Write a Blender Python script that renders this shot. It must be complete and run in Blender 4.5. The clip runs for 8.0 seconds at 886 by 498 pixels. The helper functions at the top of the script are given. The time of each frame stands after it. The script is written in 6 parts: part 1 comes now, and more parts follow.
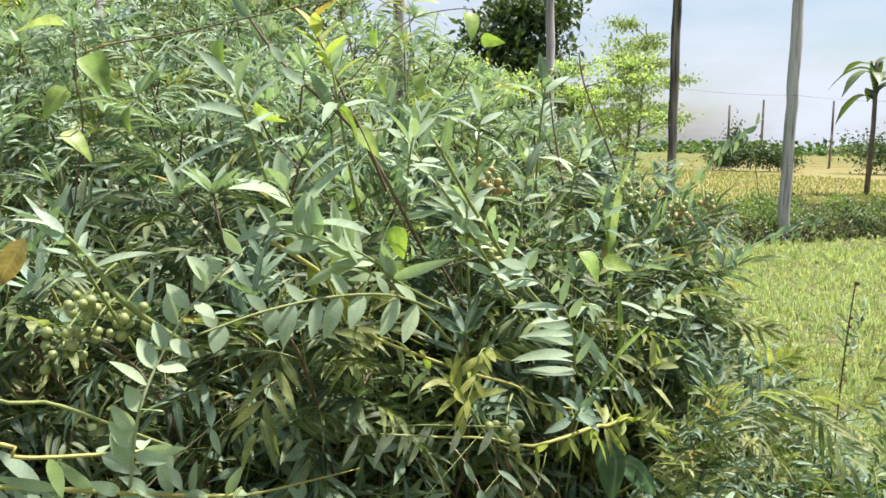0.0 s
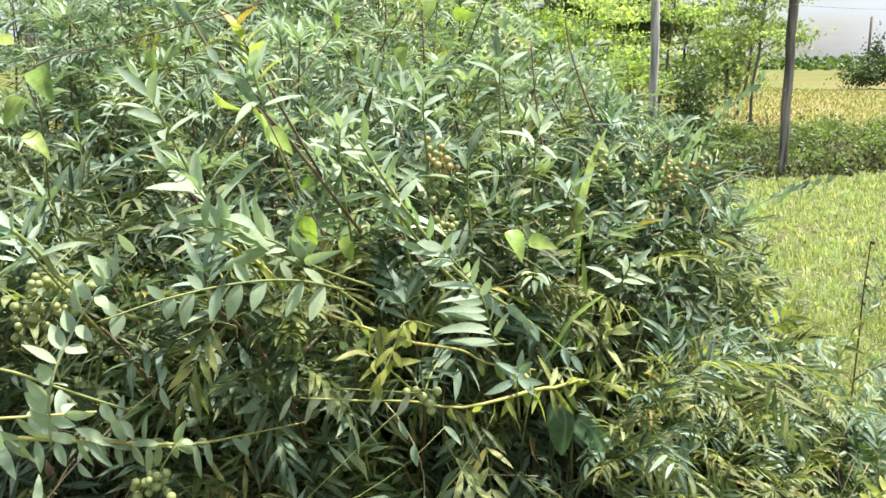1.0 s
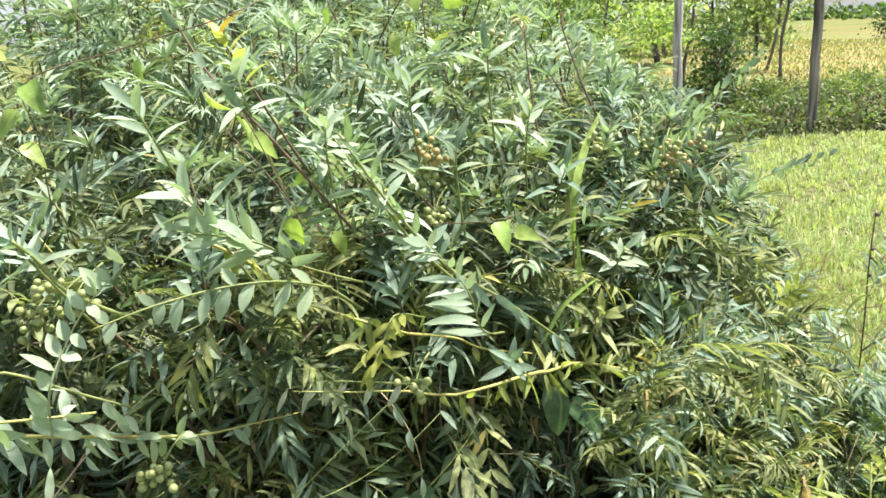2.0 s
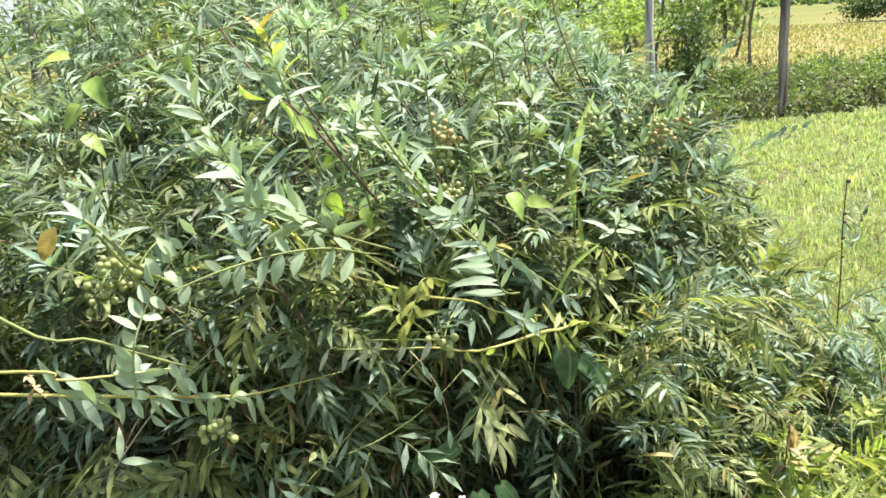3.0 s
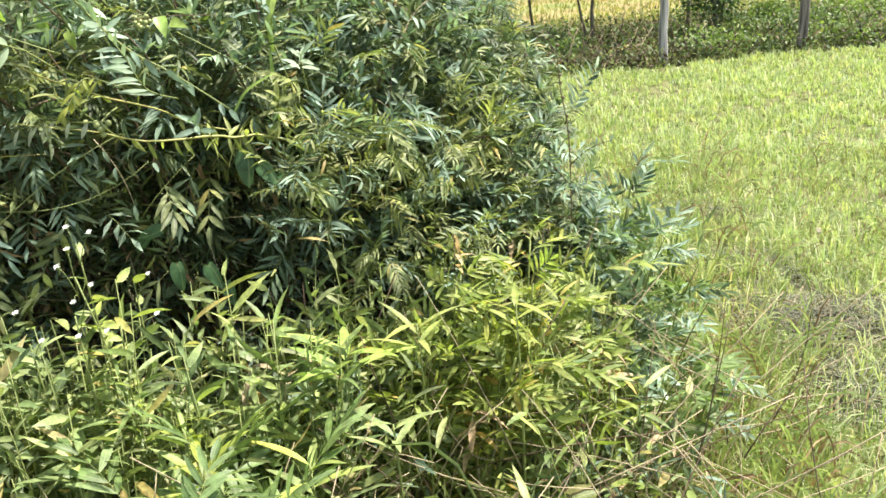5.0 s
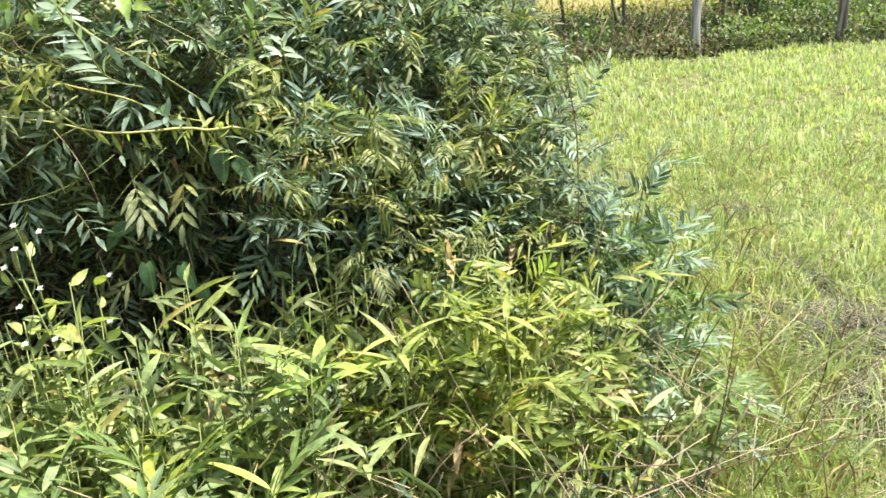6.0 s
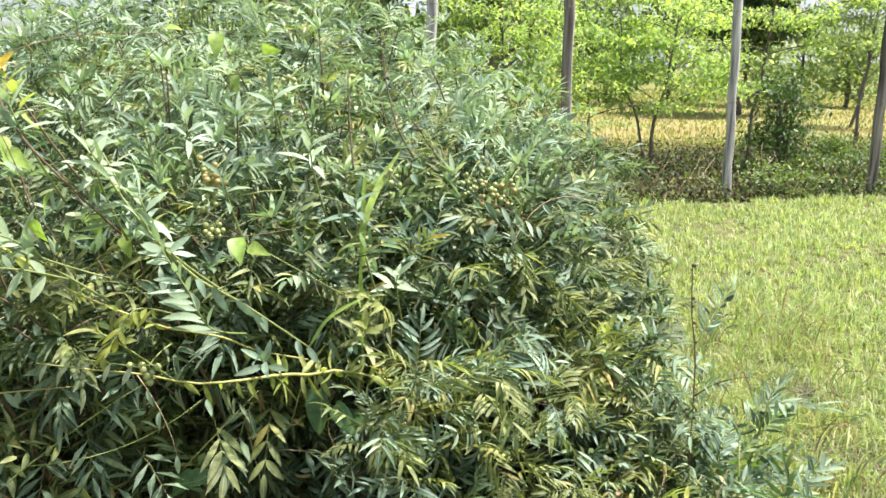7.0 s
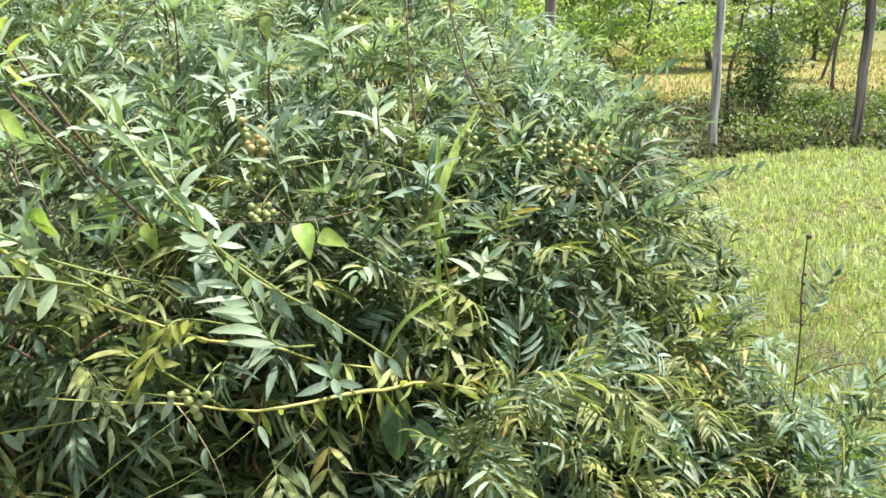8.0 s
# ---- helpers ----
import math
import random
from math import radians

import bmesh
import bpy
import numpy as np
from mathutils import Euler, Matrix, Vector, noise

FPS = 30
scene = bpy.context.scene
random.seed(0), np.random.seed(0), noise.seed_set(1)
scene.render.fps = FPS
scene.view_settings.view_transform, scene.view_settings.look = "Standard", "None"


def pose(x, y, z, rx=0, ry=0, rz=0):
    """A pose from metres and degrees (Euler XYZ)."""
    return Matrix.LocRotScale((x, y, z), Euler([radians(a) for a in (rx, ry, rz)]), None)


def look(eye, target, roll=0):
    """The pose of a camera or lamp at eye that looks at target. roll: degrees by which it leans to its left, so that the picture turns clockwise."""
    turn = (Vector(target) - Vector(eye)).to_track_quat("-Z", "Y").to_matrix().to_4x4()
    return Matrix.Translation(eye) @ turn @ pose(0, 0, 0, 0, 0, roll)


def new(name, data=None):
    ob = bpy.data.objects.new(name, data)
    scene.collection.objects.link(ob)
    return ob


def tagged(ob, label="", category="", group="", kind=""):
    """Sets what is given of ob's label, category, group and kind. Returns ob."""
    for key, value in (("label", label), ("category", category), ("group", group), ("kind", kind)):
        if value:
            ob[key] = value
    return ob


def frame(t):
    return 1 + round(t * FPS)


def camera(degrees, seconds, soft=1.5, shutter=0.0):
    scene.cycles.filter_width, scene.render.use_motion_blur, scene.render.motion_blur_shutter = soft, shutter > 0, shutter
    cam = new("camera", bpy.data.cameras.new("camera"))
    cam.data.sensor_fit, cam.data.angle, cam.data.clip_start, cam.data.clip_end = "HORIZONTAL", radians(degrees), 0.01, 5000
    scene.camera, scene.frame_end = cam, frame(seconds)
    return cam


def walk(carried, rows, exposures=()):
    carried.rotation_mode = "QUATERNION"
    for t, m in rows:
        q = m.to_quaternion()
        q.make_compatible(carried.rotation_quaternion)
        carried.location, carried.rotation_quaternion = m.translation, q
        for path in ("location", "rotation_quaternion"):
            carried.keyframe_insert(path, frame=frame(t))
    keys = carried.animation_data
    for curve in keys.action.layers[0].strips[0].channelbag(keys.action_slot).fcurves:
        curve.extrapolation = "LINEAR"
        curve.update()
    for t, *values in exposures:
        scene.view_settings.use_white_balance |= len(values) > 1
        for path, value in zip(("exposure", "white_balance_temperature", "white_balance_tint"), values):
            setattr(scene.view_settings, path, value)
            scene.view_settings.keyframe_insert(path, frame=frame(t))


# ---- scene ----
cam = camera(57.6, 8.0, soft=1.6)
PATH = [
    (0, (-0.007, -0.037, 1.556), (0.017, 1.945, 1.291), 0.8),
    (0.5, (0.136, -0.065, 1.605), (0.003, 1.899, 1.252), 0.2),
    (1, (0.213, -0.086, 1.633), (-0.043, 1.846, 1.183), -0.4),
    (1.5, (0.246, -0.085, 1.662), (-0.072, 1.821, 1.147), -1.3),
    (1.7, (0.268, -0.073, 1.668), (-0.053, 1.828, 1.137), -1.8),
    (2.8, (0.236, -0.202, 1.675), (-0.072, 1.7, 1.14), -3.9),
    (3, (0.226, -0.215, 1.668), (-0.048, 1.69, 1.125), -4.1),
    (3.5, (0.404, -0.322, 1.66), (0.115, 1.582, 1.119), -4.9),
    (4, (0.662, -0.485, 1.657), (0.316, 1.404, 1.101), -5.2),
    (4.5, (0.841, -0.554, 1.637), (0.437, 1.314, 1.047), -4.6),
    (4.7, (0.917, -0.543, 1.582), (0.512, 1.314, 0.959), -3.6),
    (5.8, (1.047, -0.377, 1.43), (0.588, 1.411, 0.66), -3.4),
    (6, (1.044, -0.357, 1.49), (0.559, 1.45, 0.786), -2.7),
    (6.5, (0.955, -0.271, 1.627), (0.424, 1.58, 1.087), -0.8),
    (7, (0.772, -0.149, 1.686), (0.256, 1.73, 1.237), 0.7),
    (7.5, (0.662, -0.066, 1.67), (0.187, 1.823, 1.215), 0.7),
    (8, (0.524, 0.065, 1.651), (0.091, 1.94, 1.108), -0.1),
]
walk(cam, [(t, look(eye, target, roll)) for t, eye, target, roll in PATH],
     exposures=[(0.0, 1.1), (0.5, 1.18), (1.5, 1.42), (3.0, 1.46), (4.0, 1.45), (6.0, 1.5), (7.0, 1.4), (8.0, 1.34)])
# ---- world, sun, exposure ----
SUN_AZ, SUN_EL = radians(62), radians(67)          # azimuth clockwise from +y
world = bpy.data.worlds.new("world")
scene.world = world
world.use_nodes = True
wn, wl = world.node_tree.nodes, world.node_tree.links
wn.clear()
w_out, w_bg, w_sky = wn.new("ShaderNodeOutputWorld"), wn.new("ShaderNodeBackground"), wn.new("ShaderNodeTexSky")
w_sky.sky_type, w_sky.sun_disc = "NISHITA", False
w_sky.sun_elevation, w_sky.sun_rotation = SUN_EL, SUN_AZ
w_sky.air_density, w_sky.dust_density, w_sky.ozone_density = 1.0, 2.0, 1.0
w_co, w_map, w_noise, w_ramp, w_mix = (wn.new(k) for k in ("ShaderNodeTexCoord", "ShaderNodeMapping", "ShaderNodeTexNoise", "ShaderNodeValToRGB", "ShaderNodeMix"))
w_map.inputs["Scale"].default_value = (1.6, 1.6, 5.5)
w_noise.inputs["Scale"].default_value, w_noise.inputs["Detail"].default_value, w_noise.inputs["Roughness"].default_value = 1.7, 7, 0.55
w_ramp.color_ramp.elements[0].position, w_ramp.color_ramp.elements[1].position = 0.34, 0.62
w_mix.data_type = "RGBA"
w_mix.inputs["B"].default_value = (5.3, 5.7, 6.6, 1)
wl.new(w_co.outputs["Generated"], w_map.inputs["Vector"])
wl.new(w_map.outputs["Vector"], w_noise.inputs["Vector"])
wl.new(w_noise.outputs["Fac"], w_ramp.inputs["Fac"])
wl.new(w_ramp.outputs["Color"], w_mix.inputs["Factor"])
wl.new(w_sky.outputs["Color"], w_mix.inputs["A"])
wl.new(w_mix.outputs["Result"], w_bg.inputs["Color"])
w_bg.inputs["Strength"].default_value = 0.072
wl.new(w_bg.outputs["Background"], w_out.inputs["Surface"])

sun = new("sun", bpy.data.lights.new("sun", "SUN"))
sun.data.energy, sun.data.angle, sun.data.color = 5.0, radians(3), (1.0, 0.922, 0.85)
sun_from = Vector((math.sin(SUN_AZ) * math.cos(SUN_EL), math.cos(SUN_AZ) * math.cos(SUN_EL), math.sin(SUN_EL)))
sun.matrix_world = look(sun_from * 40, (0, 0, 0))

rng = np.random.default_rng(11)
UP = np.array((0.0, 0.0, 1.0))


# ---- materials ----
def nodes_of(mat):
    mat.use_nodes = True
    return mat.node_tree.nodes, mat.node_tree.links


def ramp_node(nodes, stops):
    r = nodes.new("ShaderNodeValToRGB")
    el = r.color_ramp.elements
    while len(el) < len(stops):
        el.new(0.5)
    for e, (p, c) in zip(el, stops):
        e.position, e.color = p, (*c, 1)
    return r


def leaf_material(name, stops, rough=0.5, shine=0.3, rib=(0.25, 0.32, 0.14), blotch=0.35, warm=(1.25, 1.15, 0.5), spec=0.4, veins=0.08, mottle=0.32):
    """A leaf: a colour of its own for each leaf, blotches, a paler midrib, slanting side veins, light that shines through it."""
    mat = bpy.data.materials.new(name)
    n, l = nodes_of(mat)
    bsdf, out = n["Principled BSDF"], n["Material Output"]
    geo, info, uv = n.new("ShaderNodeNewGeometry"), n.new("ShaderNodeObjectInfo"), n.new("ShaderNodeUVMap")
    add = n.new("ShaderNodeMath"); add.operation = "ADD"
    half = n.new("ShaderNodeMath"); half.operation = "MULTIPLY"; half.inputs[1].default_value = 0.35
    frac = n.new("ShaderNodeMath"); frac.operation = "FRACT"
    l.new(info.outputs["Random"], half.inputs[0])
    l.new(geo.outputs["Random Per Island"], add.inputs[0]); l.new(half.outputs[0], add.inputs[1]); l.new(add.outputs[0], frac.inputs[0])
    base = ramp_node(n, stops)
    l.new(frac.outputs[0], base.inputs["Fac"])
    co, noise_tex = n.new("ShaderNodeTexCoord"), n.new("ShaderNodeTexNoise")
    noise_tex.inputs["Scale"].default_value, noise_tex.inputs["Detail"].default_value = 70, 4
    l.new(geo.outputs["Position"], noise_tex.inputs["Vector"])
    big = n.new("ShaderNodeTexNoise"); big.inputs["Scale"].default_value, big.inputs["Detail"].default_value = 4.5, 2
    l.new(geo.outputs["Position"], big.inputs["Vector"])
    mr = n.new("ShaderNodeMapRange"); mr.inputs["From Min"].default_value, mr.inputs["From Max"].default_value = 0.3, 0.7
    mr.inputs["To Min"].default_value, mr.inputs["To Max"].default_value = 1 - blotch, 1 + blotch
    l.new(noise_tex.outputs["Fac"], mr.inputs["Value"])
    mul = n.new("ShaderNodeVectorMath"); mul.operation = "SCALE"
    mid = n.new("ShaderNodeTexNoise"); mid.inputs["Scale"].default_value, mid.inputs["Detail"].default_value = 11, 2
    l.new(geo.outputs["Position"], mid.inputs["Vector"])
    mm = n.new("ShaderNodeMapRange"); mm.inputs["From Min"].default_value, mm.inputs["From Max"].default_value = 0.32, 0.68
    mm.inputs["To Min"].default_value, mm.inputs["To Max"].default_value = 1 - mottle, 1 + mottle
    both = n.new("ShaderNodeMath"); both.operation = "MULTIPLY"
    l.new(mid.outputs["Fac"], mm.inputs["Value"]); l.new(mm.outputs["Result"], both.inputs[0]); l.new(mr.outputs["Result"], both.inputs[1])
    l.new(base.outputs["Color"], mul.inputs[0]); l.new(both.outputs[0], mul.inputs["Scale"])
    tint = n.new("ShaderNodeMix"); tint.data_type = "RGBA"; tint.blend_type = "MULTIPLY"
    tint.inputs["B"].default_value = (*warm, 1)
    tr = n.new("ShaderNodeMapRange"); tr.inputs["From Min"].default_value, tr.inputs["From Max"].default_value = 0.45, 0.7
    l.new(big.outputs["Fac"], tr.inputs["Value"]); l.new(tr.outputs["Result"], tint.inputs["Factor"]); l.new(mul.outputs["Vector"], tint.inputs["A"])
    sep = n.new("ShaderNodeSeparateXYZ"); l.new(uv.outputs["UV"], sep.inputs[0])
    dist = n.new("ShaderNodeMath"); dist.operation = "ABSOLUTE"; l.new(sep.outputs["X"], dist.inputs[0])
    along, slant, wave, vein = (n.new("ShaderNodeMath") for _ in range(4))
    along.operation, along.inputs[1].default_value = "MULTIPLY", 62.0
    slant.operation, slant.inputs[1].default_value = "MULTIPLY_ADD", -7.0
    wave.operation = "SINE"
    vein.operation, vein.inputs[1].default_value, vein.inputs[2].default_value = "MULTIPLY_ADD", veins, 1.0
    l.new(sep.outputs["Y"], along.inputs[0]); l.new(dist.outputs[0], slant.inputs[0]); l.new(along.outputs[0], slant.inputs[2])
    l.new(slant.outputs[0], wave.inputs[0]); l.new(wave.outputs[0], vein.inputs[0])
    veined = n.new("ShaderNodeVectorMath"); veined.operation = "SCALE"
    l.new(tint.outputs["Result"], veined.inputs[0]); l.new(vein.outputs[0], veined.inputs["Scale"])
    ribm = n.new("ShaderNodeMapRange"); ribm.inputs["From Min"].default_value, ribm.inputs["From Max"].default_value = 0.0, 0.14
    ribm.inputs["To Min"].default_value, ribm.inputs["To Max"].default_value = 0.6, 0.0
    l.new(dist.outputs[0], ribm.inputs["Value"])
    ribmix = n.new("ShaderNodeMix"); ribmix.data_type = "RGBA"; ribmix.inputs["B"].default_value = (*rib, 1)
    l.new(ribm.outputs["Result"], ribmix.inputs["Factor"]); l.new(veined.outputs["Vector"], ribmix.inputs["A"])
    l.new(ribmix.outputs["Result"], bsdf.inputs["Base Color"])
    bsdf.inputs["Roughness"].default_value, bsdf.inputs["Specular IOR Level"].default_value = rough, spec
    bump = n.new("ShaderNodeBump"); bump.inputs["Strength"].default_value, bump.inputs["Distance"].default_value = 0.25, 0.002
    l.new(noise_tex.outputs["Fac"], bump.inputs["Height"]); l.new(bump.outputs["Normal"], bsdf.inputs["Normal"])
    glow, mix = n.new("ShaderNodeBsdfTranslucent"), n.new("ShaderNodeMixShader")
    bright = n.new("ShaderNodeVectorMath"); bright.operation = "MULTIPLY"; bright.inputs[1].default_value = (1.35, 1.5, 0.75)
    l.new(ribmix.outputs["Result"], bright.inputs[0]); l.new(bright.outputs["Vector"], glow.inputs["Color"])
    mix.inputs["Fac"].default_value = shine
    l.new(bsdf.outputs[0], mix.inputs[1]); l.new(glow.outputs[0], mix.inputs[2]); l.new(mix.outputs[0], out.inputs["Surface"])
    return mat


def rough_material(name, stops, scale=30.0, rough=0.85, stretch=(1, 1, 1), relief=0.4, depth=0.01, fine=None):
    """Bark, wood, soil: two noises in one colour ramp, with relief."""
    mat = bpy.data.materials.new(name)
    n, l = nodes_of(mat)
    bsdf = n["Principled BSDF"]
    co, mp = n.new("ShaderNodeTexCoord"), n.new("ShaderNodeMapping")
    mp.inputs["Scale"].default_value = stretch
    l.new(co.outputs["Object"], mp.inputs["Vector"])
    a, b = n.new("ShaderNodeTexNoise"), n.new("ShaderNodeTexNoise")
    a.inputs["Scale"].default_value, a.inputs["Detail"].default_value = scale, 8
    b.inputs["Scale"].default_value, b.inputs["Detail"].default_value = fine or scale * 0.13, 3
    l.new(mp.outputs["Vector"], a.inputs["Vector"]); l.new(mp.outputs["Vector"], b.inputs["Vector"])
    mix = n.new("ShaderNodeMix"); mix.inputs["Factor"].default_value = 0.45
    l.new(a.outputs["Fac"], mix.inputs["A"]); l.new(b.outputs["Fac"], mix.inputs["B"])
    r = ramp_node(n, stops)
    l.new(mix.outputs["Result"], r.inputs["Fac"]); l.new(r.outputs["Color"], bsdf.inputs["Base Color"])
    bsdf.inputs["Roughness"].default_value = rough
    bump = n.new("ShaderNodeBump"); bump.inputs["Strength"].default_value, bump.inputs["Distance"].default_value = relief, depth
    l.new(a.outputs["Fac"], bump.inputs["Height"]); l.new(bump.outputs["Normal"], bsdf.inputs["Normal"])
    return mat


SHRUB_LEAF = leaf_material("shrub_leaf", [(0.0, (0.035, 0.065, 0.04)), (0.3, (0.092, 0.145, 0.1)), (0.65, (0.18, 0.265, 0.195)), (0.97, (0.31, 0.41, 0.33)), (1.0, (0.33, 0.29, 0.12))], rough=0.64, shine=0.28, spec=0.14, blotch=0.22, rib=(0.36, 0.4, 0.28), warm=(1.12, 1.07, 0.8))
# dark variant of the shrub leaf, with the shade of low foliage in its colour
SHADE_LEAF = leaf_material("shade_leaf", [(0.0, (0.034, 0.055, 0.025)), (0.6, (0.08, 0.115, 0.053)), (1.0, (0.16, 0.2, 0.09))], rough=0.55, shine=0.2, spec=0.35, rib=(0.2, 0.25, 0.14), warm=(1.16, 1.05, 0.72))
UNDER_LEAF = leaf_material("leaf_underside", [(0.0, (0.33, 0.37, 0.28)), (1.0, (0.46, 0.5, 0.41))], rough=0.75, shine=0.2, rib=(0.4, 0.42, 0.3), warm=(1.05, 1.03, 0.9), spec=0.15)
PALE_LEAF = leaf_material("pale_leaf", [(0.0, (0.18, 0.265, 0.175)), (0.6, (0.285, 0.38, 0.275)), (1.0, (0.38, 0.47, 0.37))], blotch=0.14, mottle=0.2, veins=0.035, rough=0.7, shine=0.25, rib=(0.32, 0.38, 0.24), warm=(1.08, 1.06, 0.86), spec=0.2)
YOUNG_LEAF = leaf_material("young_leaf", [(0.0, (0.13, 0.18, 0.05)), (0.6, (0.245, 0.31, 0.085)), (0.93, (0.35, 0.39, 0.13)), (1.0, (0.4, 0.27, 0.08))], rough=0.5, shine=0.4, rib=(0.36, 0.4, 0.16), warm=(1.12, 1.05, 0.75))
FRESH_LEAF = leaf_material("fresh_leaf", [(0.0, (0.085, 0.14, 0.045)), (0.6, (0.14, 0.215, 0.075)), (1.0, (0.22, 0.3, 0.115))], rough=0.5, shine=0.35, rib=(0.3, 0.36, 0.16), warm=(1.1, 1.04, 0.8))
VINE_LEAF = leaf_material("vine_leaf", [(0.0, (0.16, 0.29, 0.06)), (0.6, (0.25, 0.38, 0.09)), (1.0, (0.36, 0.45, 0.12))], rough=0.45, shine=0.32, rib=(0.25, 0.36, 0.12), warm=(1.05, 1.02, 0.8), veins=0.04)
ROUND_LEAF = leaf_material("round_leaf", [(0.0, (0.05, 0.12, 0.04)), (1.0, (0.08, 0.16, 0.06))], rough=0.4, shine=0.25, warm=(1, 1, 0.9), veins=0.04)
WEED_LEAF = leaf_material("weed_leaf", [(0.0, (0.085, 0.13, 0.05)), (0.5, (0.19, 0.26, 0.1)), (0.9, (0.31, 0.37, 0.15)), (1.0, (0.36, 0.29, 0.13))], rough=0.5, shine=0.35)
BLADE = leaf_material("grass_blade", [(0.0, (0.19, 0.25, 0.1)), (0.5, (0.3, 0.38, 0.165)), (0.85, (0.42, 0.485, 0.25)), (1.0, (0.5, 0.46, 0.29))], rough=0.55, shine=0.4, rib=(0.36, 0.42, 0.18), warm=(1.1, 1.0, 0.84), veins=0.0, blotch=0.18, mottle=0.2)
FIELD_BLADE = leaf_material("field_blade", [(0.0, (0.2, 0.24, 0.095)), (0.6, (0.265, 0.27, 0.12)), (1.0, (0.3, 0.265, 0.135))], rough=0.7, shine=0.4, rib=(0.34, 0.31, 0.13), veins=0.0, blotch=0.1, mottle=0.15)
DRY_LEAF = leaf_material("dry_leaf", [(0.0, (0.2, 0.13, 0.07)), (0.5, (0.32, 0.23, 0.13)), (1.0, (0.45, 0.37, 0.23))], rough=0.7, shine=0.15, rib=(0.3, 0.2, 0.1), warm=(1, 0.9, 0.8))
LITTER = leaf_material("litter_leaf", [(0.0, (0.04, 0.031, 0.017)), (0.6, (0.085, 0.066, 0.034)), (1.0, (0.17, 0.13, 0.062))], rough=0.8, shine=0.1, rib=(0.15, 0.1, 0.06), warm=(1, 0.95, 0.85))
RED_LEAF = leaf_material("red_leaf", [(0.0, (0.34, 0.2, 0.11)), (1.0, (0.46, 0.34, 0.13))], shine=0.3, rib=(0.5, 0.4, 0.2))
BRIGHT_CROWN = leaf_material("bright_crown", [(0.0, (0.15, 0.24, 0.095)), (0.5, (0.285, 0.39, 0.17)), (1.0, (0.46, 0.53, 0.28))], rough=0.5, shine=0.55)
PALE_CROWN = leaf_material("pale_crown", [(0.0, (0.15, 0.22, 0.1)), (0.5, (0.22, 0.29, 0.15)), (1.0, (0.32, 0.38, 0.22))], rough=0.6, shine=0.35)
DARK_CROWN = leaf_material("dark_crown", [(0.0, (0.02, 0.045, 0.018)), (0.7, (0.045, 0.085, 0.03)), (1.0, (0.085, 0.13, 0.04))], rough=0.5, shine=0.25)
FRESH_SCRUB = leaf_material("fresh_scrub", [(0.0, (0.09, 0.155, 0.045)), (0.6, (0.145, 0.22, 0.065)), (1.0, (0.22, 0.29, 0.1))], rough=0.5, shine=0.35)
BUSH_CROWN = leaf_material("bush_crown", [(0.0, (0.03, 0.07, 0.03)), (0.7, (0.065, 0.125, 0.045)), (1.0, (0.12, 0.19, 0.06))], rough=0.5, shine=0.3)
MID_CROWN = leaf_material("mid_crown", [(0.0, (0.06, 0.11, 0.04)), (0.7, (0.115, 0.175, 0.065)), (1.0, (0.18, 0.235, 0.09))], rough=0.5, shine=0.35)
PETAL = leaf_material("petal", [(0.0, (0.75, 0.76, 0.8)), (1.0, (0.85, 0.85, 0.88))], shine=0.3, rib=(0.8, 0.8, 0.8), warm=(1, 1, 1), blotch=0.05)
GREEN_STEM = rough_material("green_stem", [(0.3, (0.13, 0.18, 0.05)), (0.7, (0.24, 0.27, 0.08))], 60, 0.6)
YELLOW_STEM = rough_material("yellow_stem", [(0.3, (0.2, 0.22, 0.06)), (0.5, (0.38, 0.38, 0.11)), (0.72, (0.36, 0.25, 0.08))], 45, 0.55)
PALE_STEM = rough_material("pale_stem", [(0.3, (0.2, 0.25, 0.12)), (0.7, (0.36, 0.4, 0.22))], 60, 0.6)
STRAW = rough_material("straw", [(0.3, (0.24, 0.19, 0.11)), (0.7, (0.48, 0.41, 0.26))], 60, 0.8)
BROWN_STEM = rough_material("brown_stem", [(0.3, (0.06, 0.04, 0.025)), (0.7, (0.17, 0.12, 0.07))], 60, 0.8)
BERRY = rough_material("berry_skin", [(0.3, (0.19, 0.23, 0.07)), (0.6, (0.29, 0.33, 0.125)), (0.8, (0.35, 0.32, 0.13))], 120, 0.42, relief=0.1, depth=0.001)
RIPE_BERRY = rough_material("ripe_berry_skin", [(0.3, (0.25, 0.2, 0.07)), (0.6, (0.36, 0.28, 0.1)), (0.8, (0.3, 0.16, 0.06))], 120, 0.45, relief=0.1, depth=0.001)
GREY_WOOD = rough_material("grey_wood", [(0.36, (0.09, 0.085, 0.08)), (0.43, (0.3, 0.29, 0.28)), (0.54, (0.47, 0.46, 0.45)), (0.66, (0.62, 0.61, 0.6))], 26, 0.9, (1, 1, 0.06), 1.0, 0.02, 7)
BROWN_WOOD = rough_material("brown_wood", [(0.36, (0.045, 0.038, 0.033)), (0.46, (0.165, 0.145, 0.127)), (0.56, (0.28, 0.25, 0.225)), (0.66, (0.43, 0.395, 0.365))], 26, 0.9, (1, 1, 0.06), 1.0, 0.02, 7)
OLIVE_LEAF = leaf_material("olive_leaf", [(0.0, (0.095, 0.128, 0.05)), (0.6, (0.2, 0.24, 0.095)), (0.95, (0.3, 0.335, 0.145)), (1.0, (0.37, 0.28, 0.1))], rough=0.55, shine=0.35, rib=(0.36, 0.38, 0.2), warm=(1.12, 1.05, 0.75))
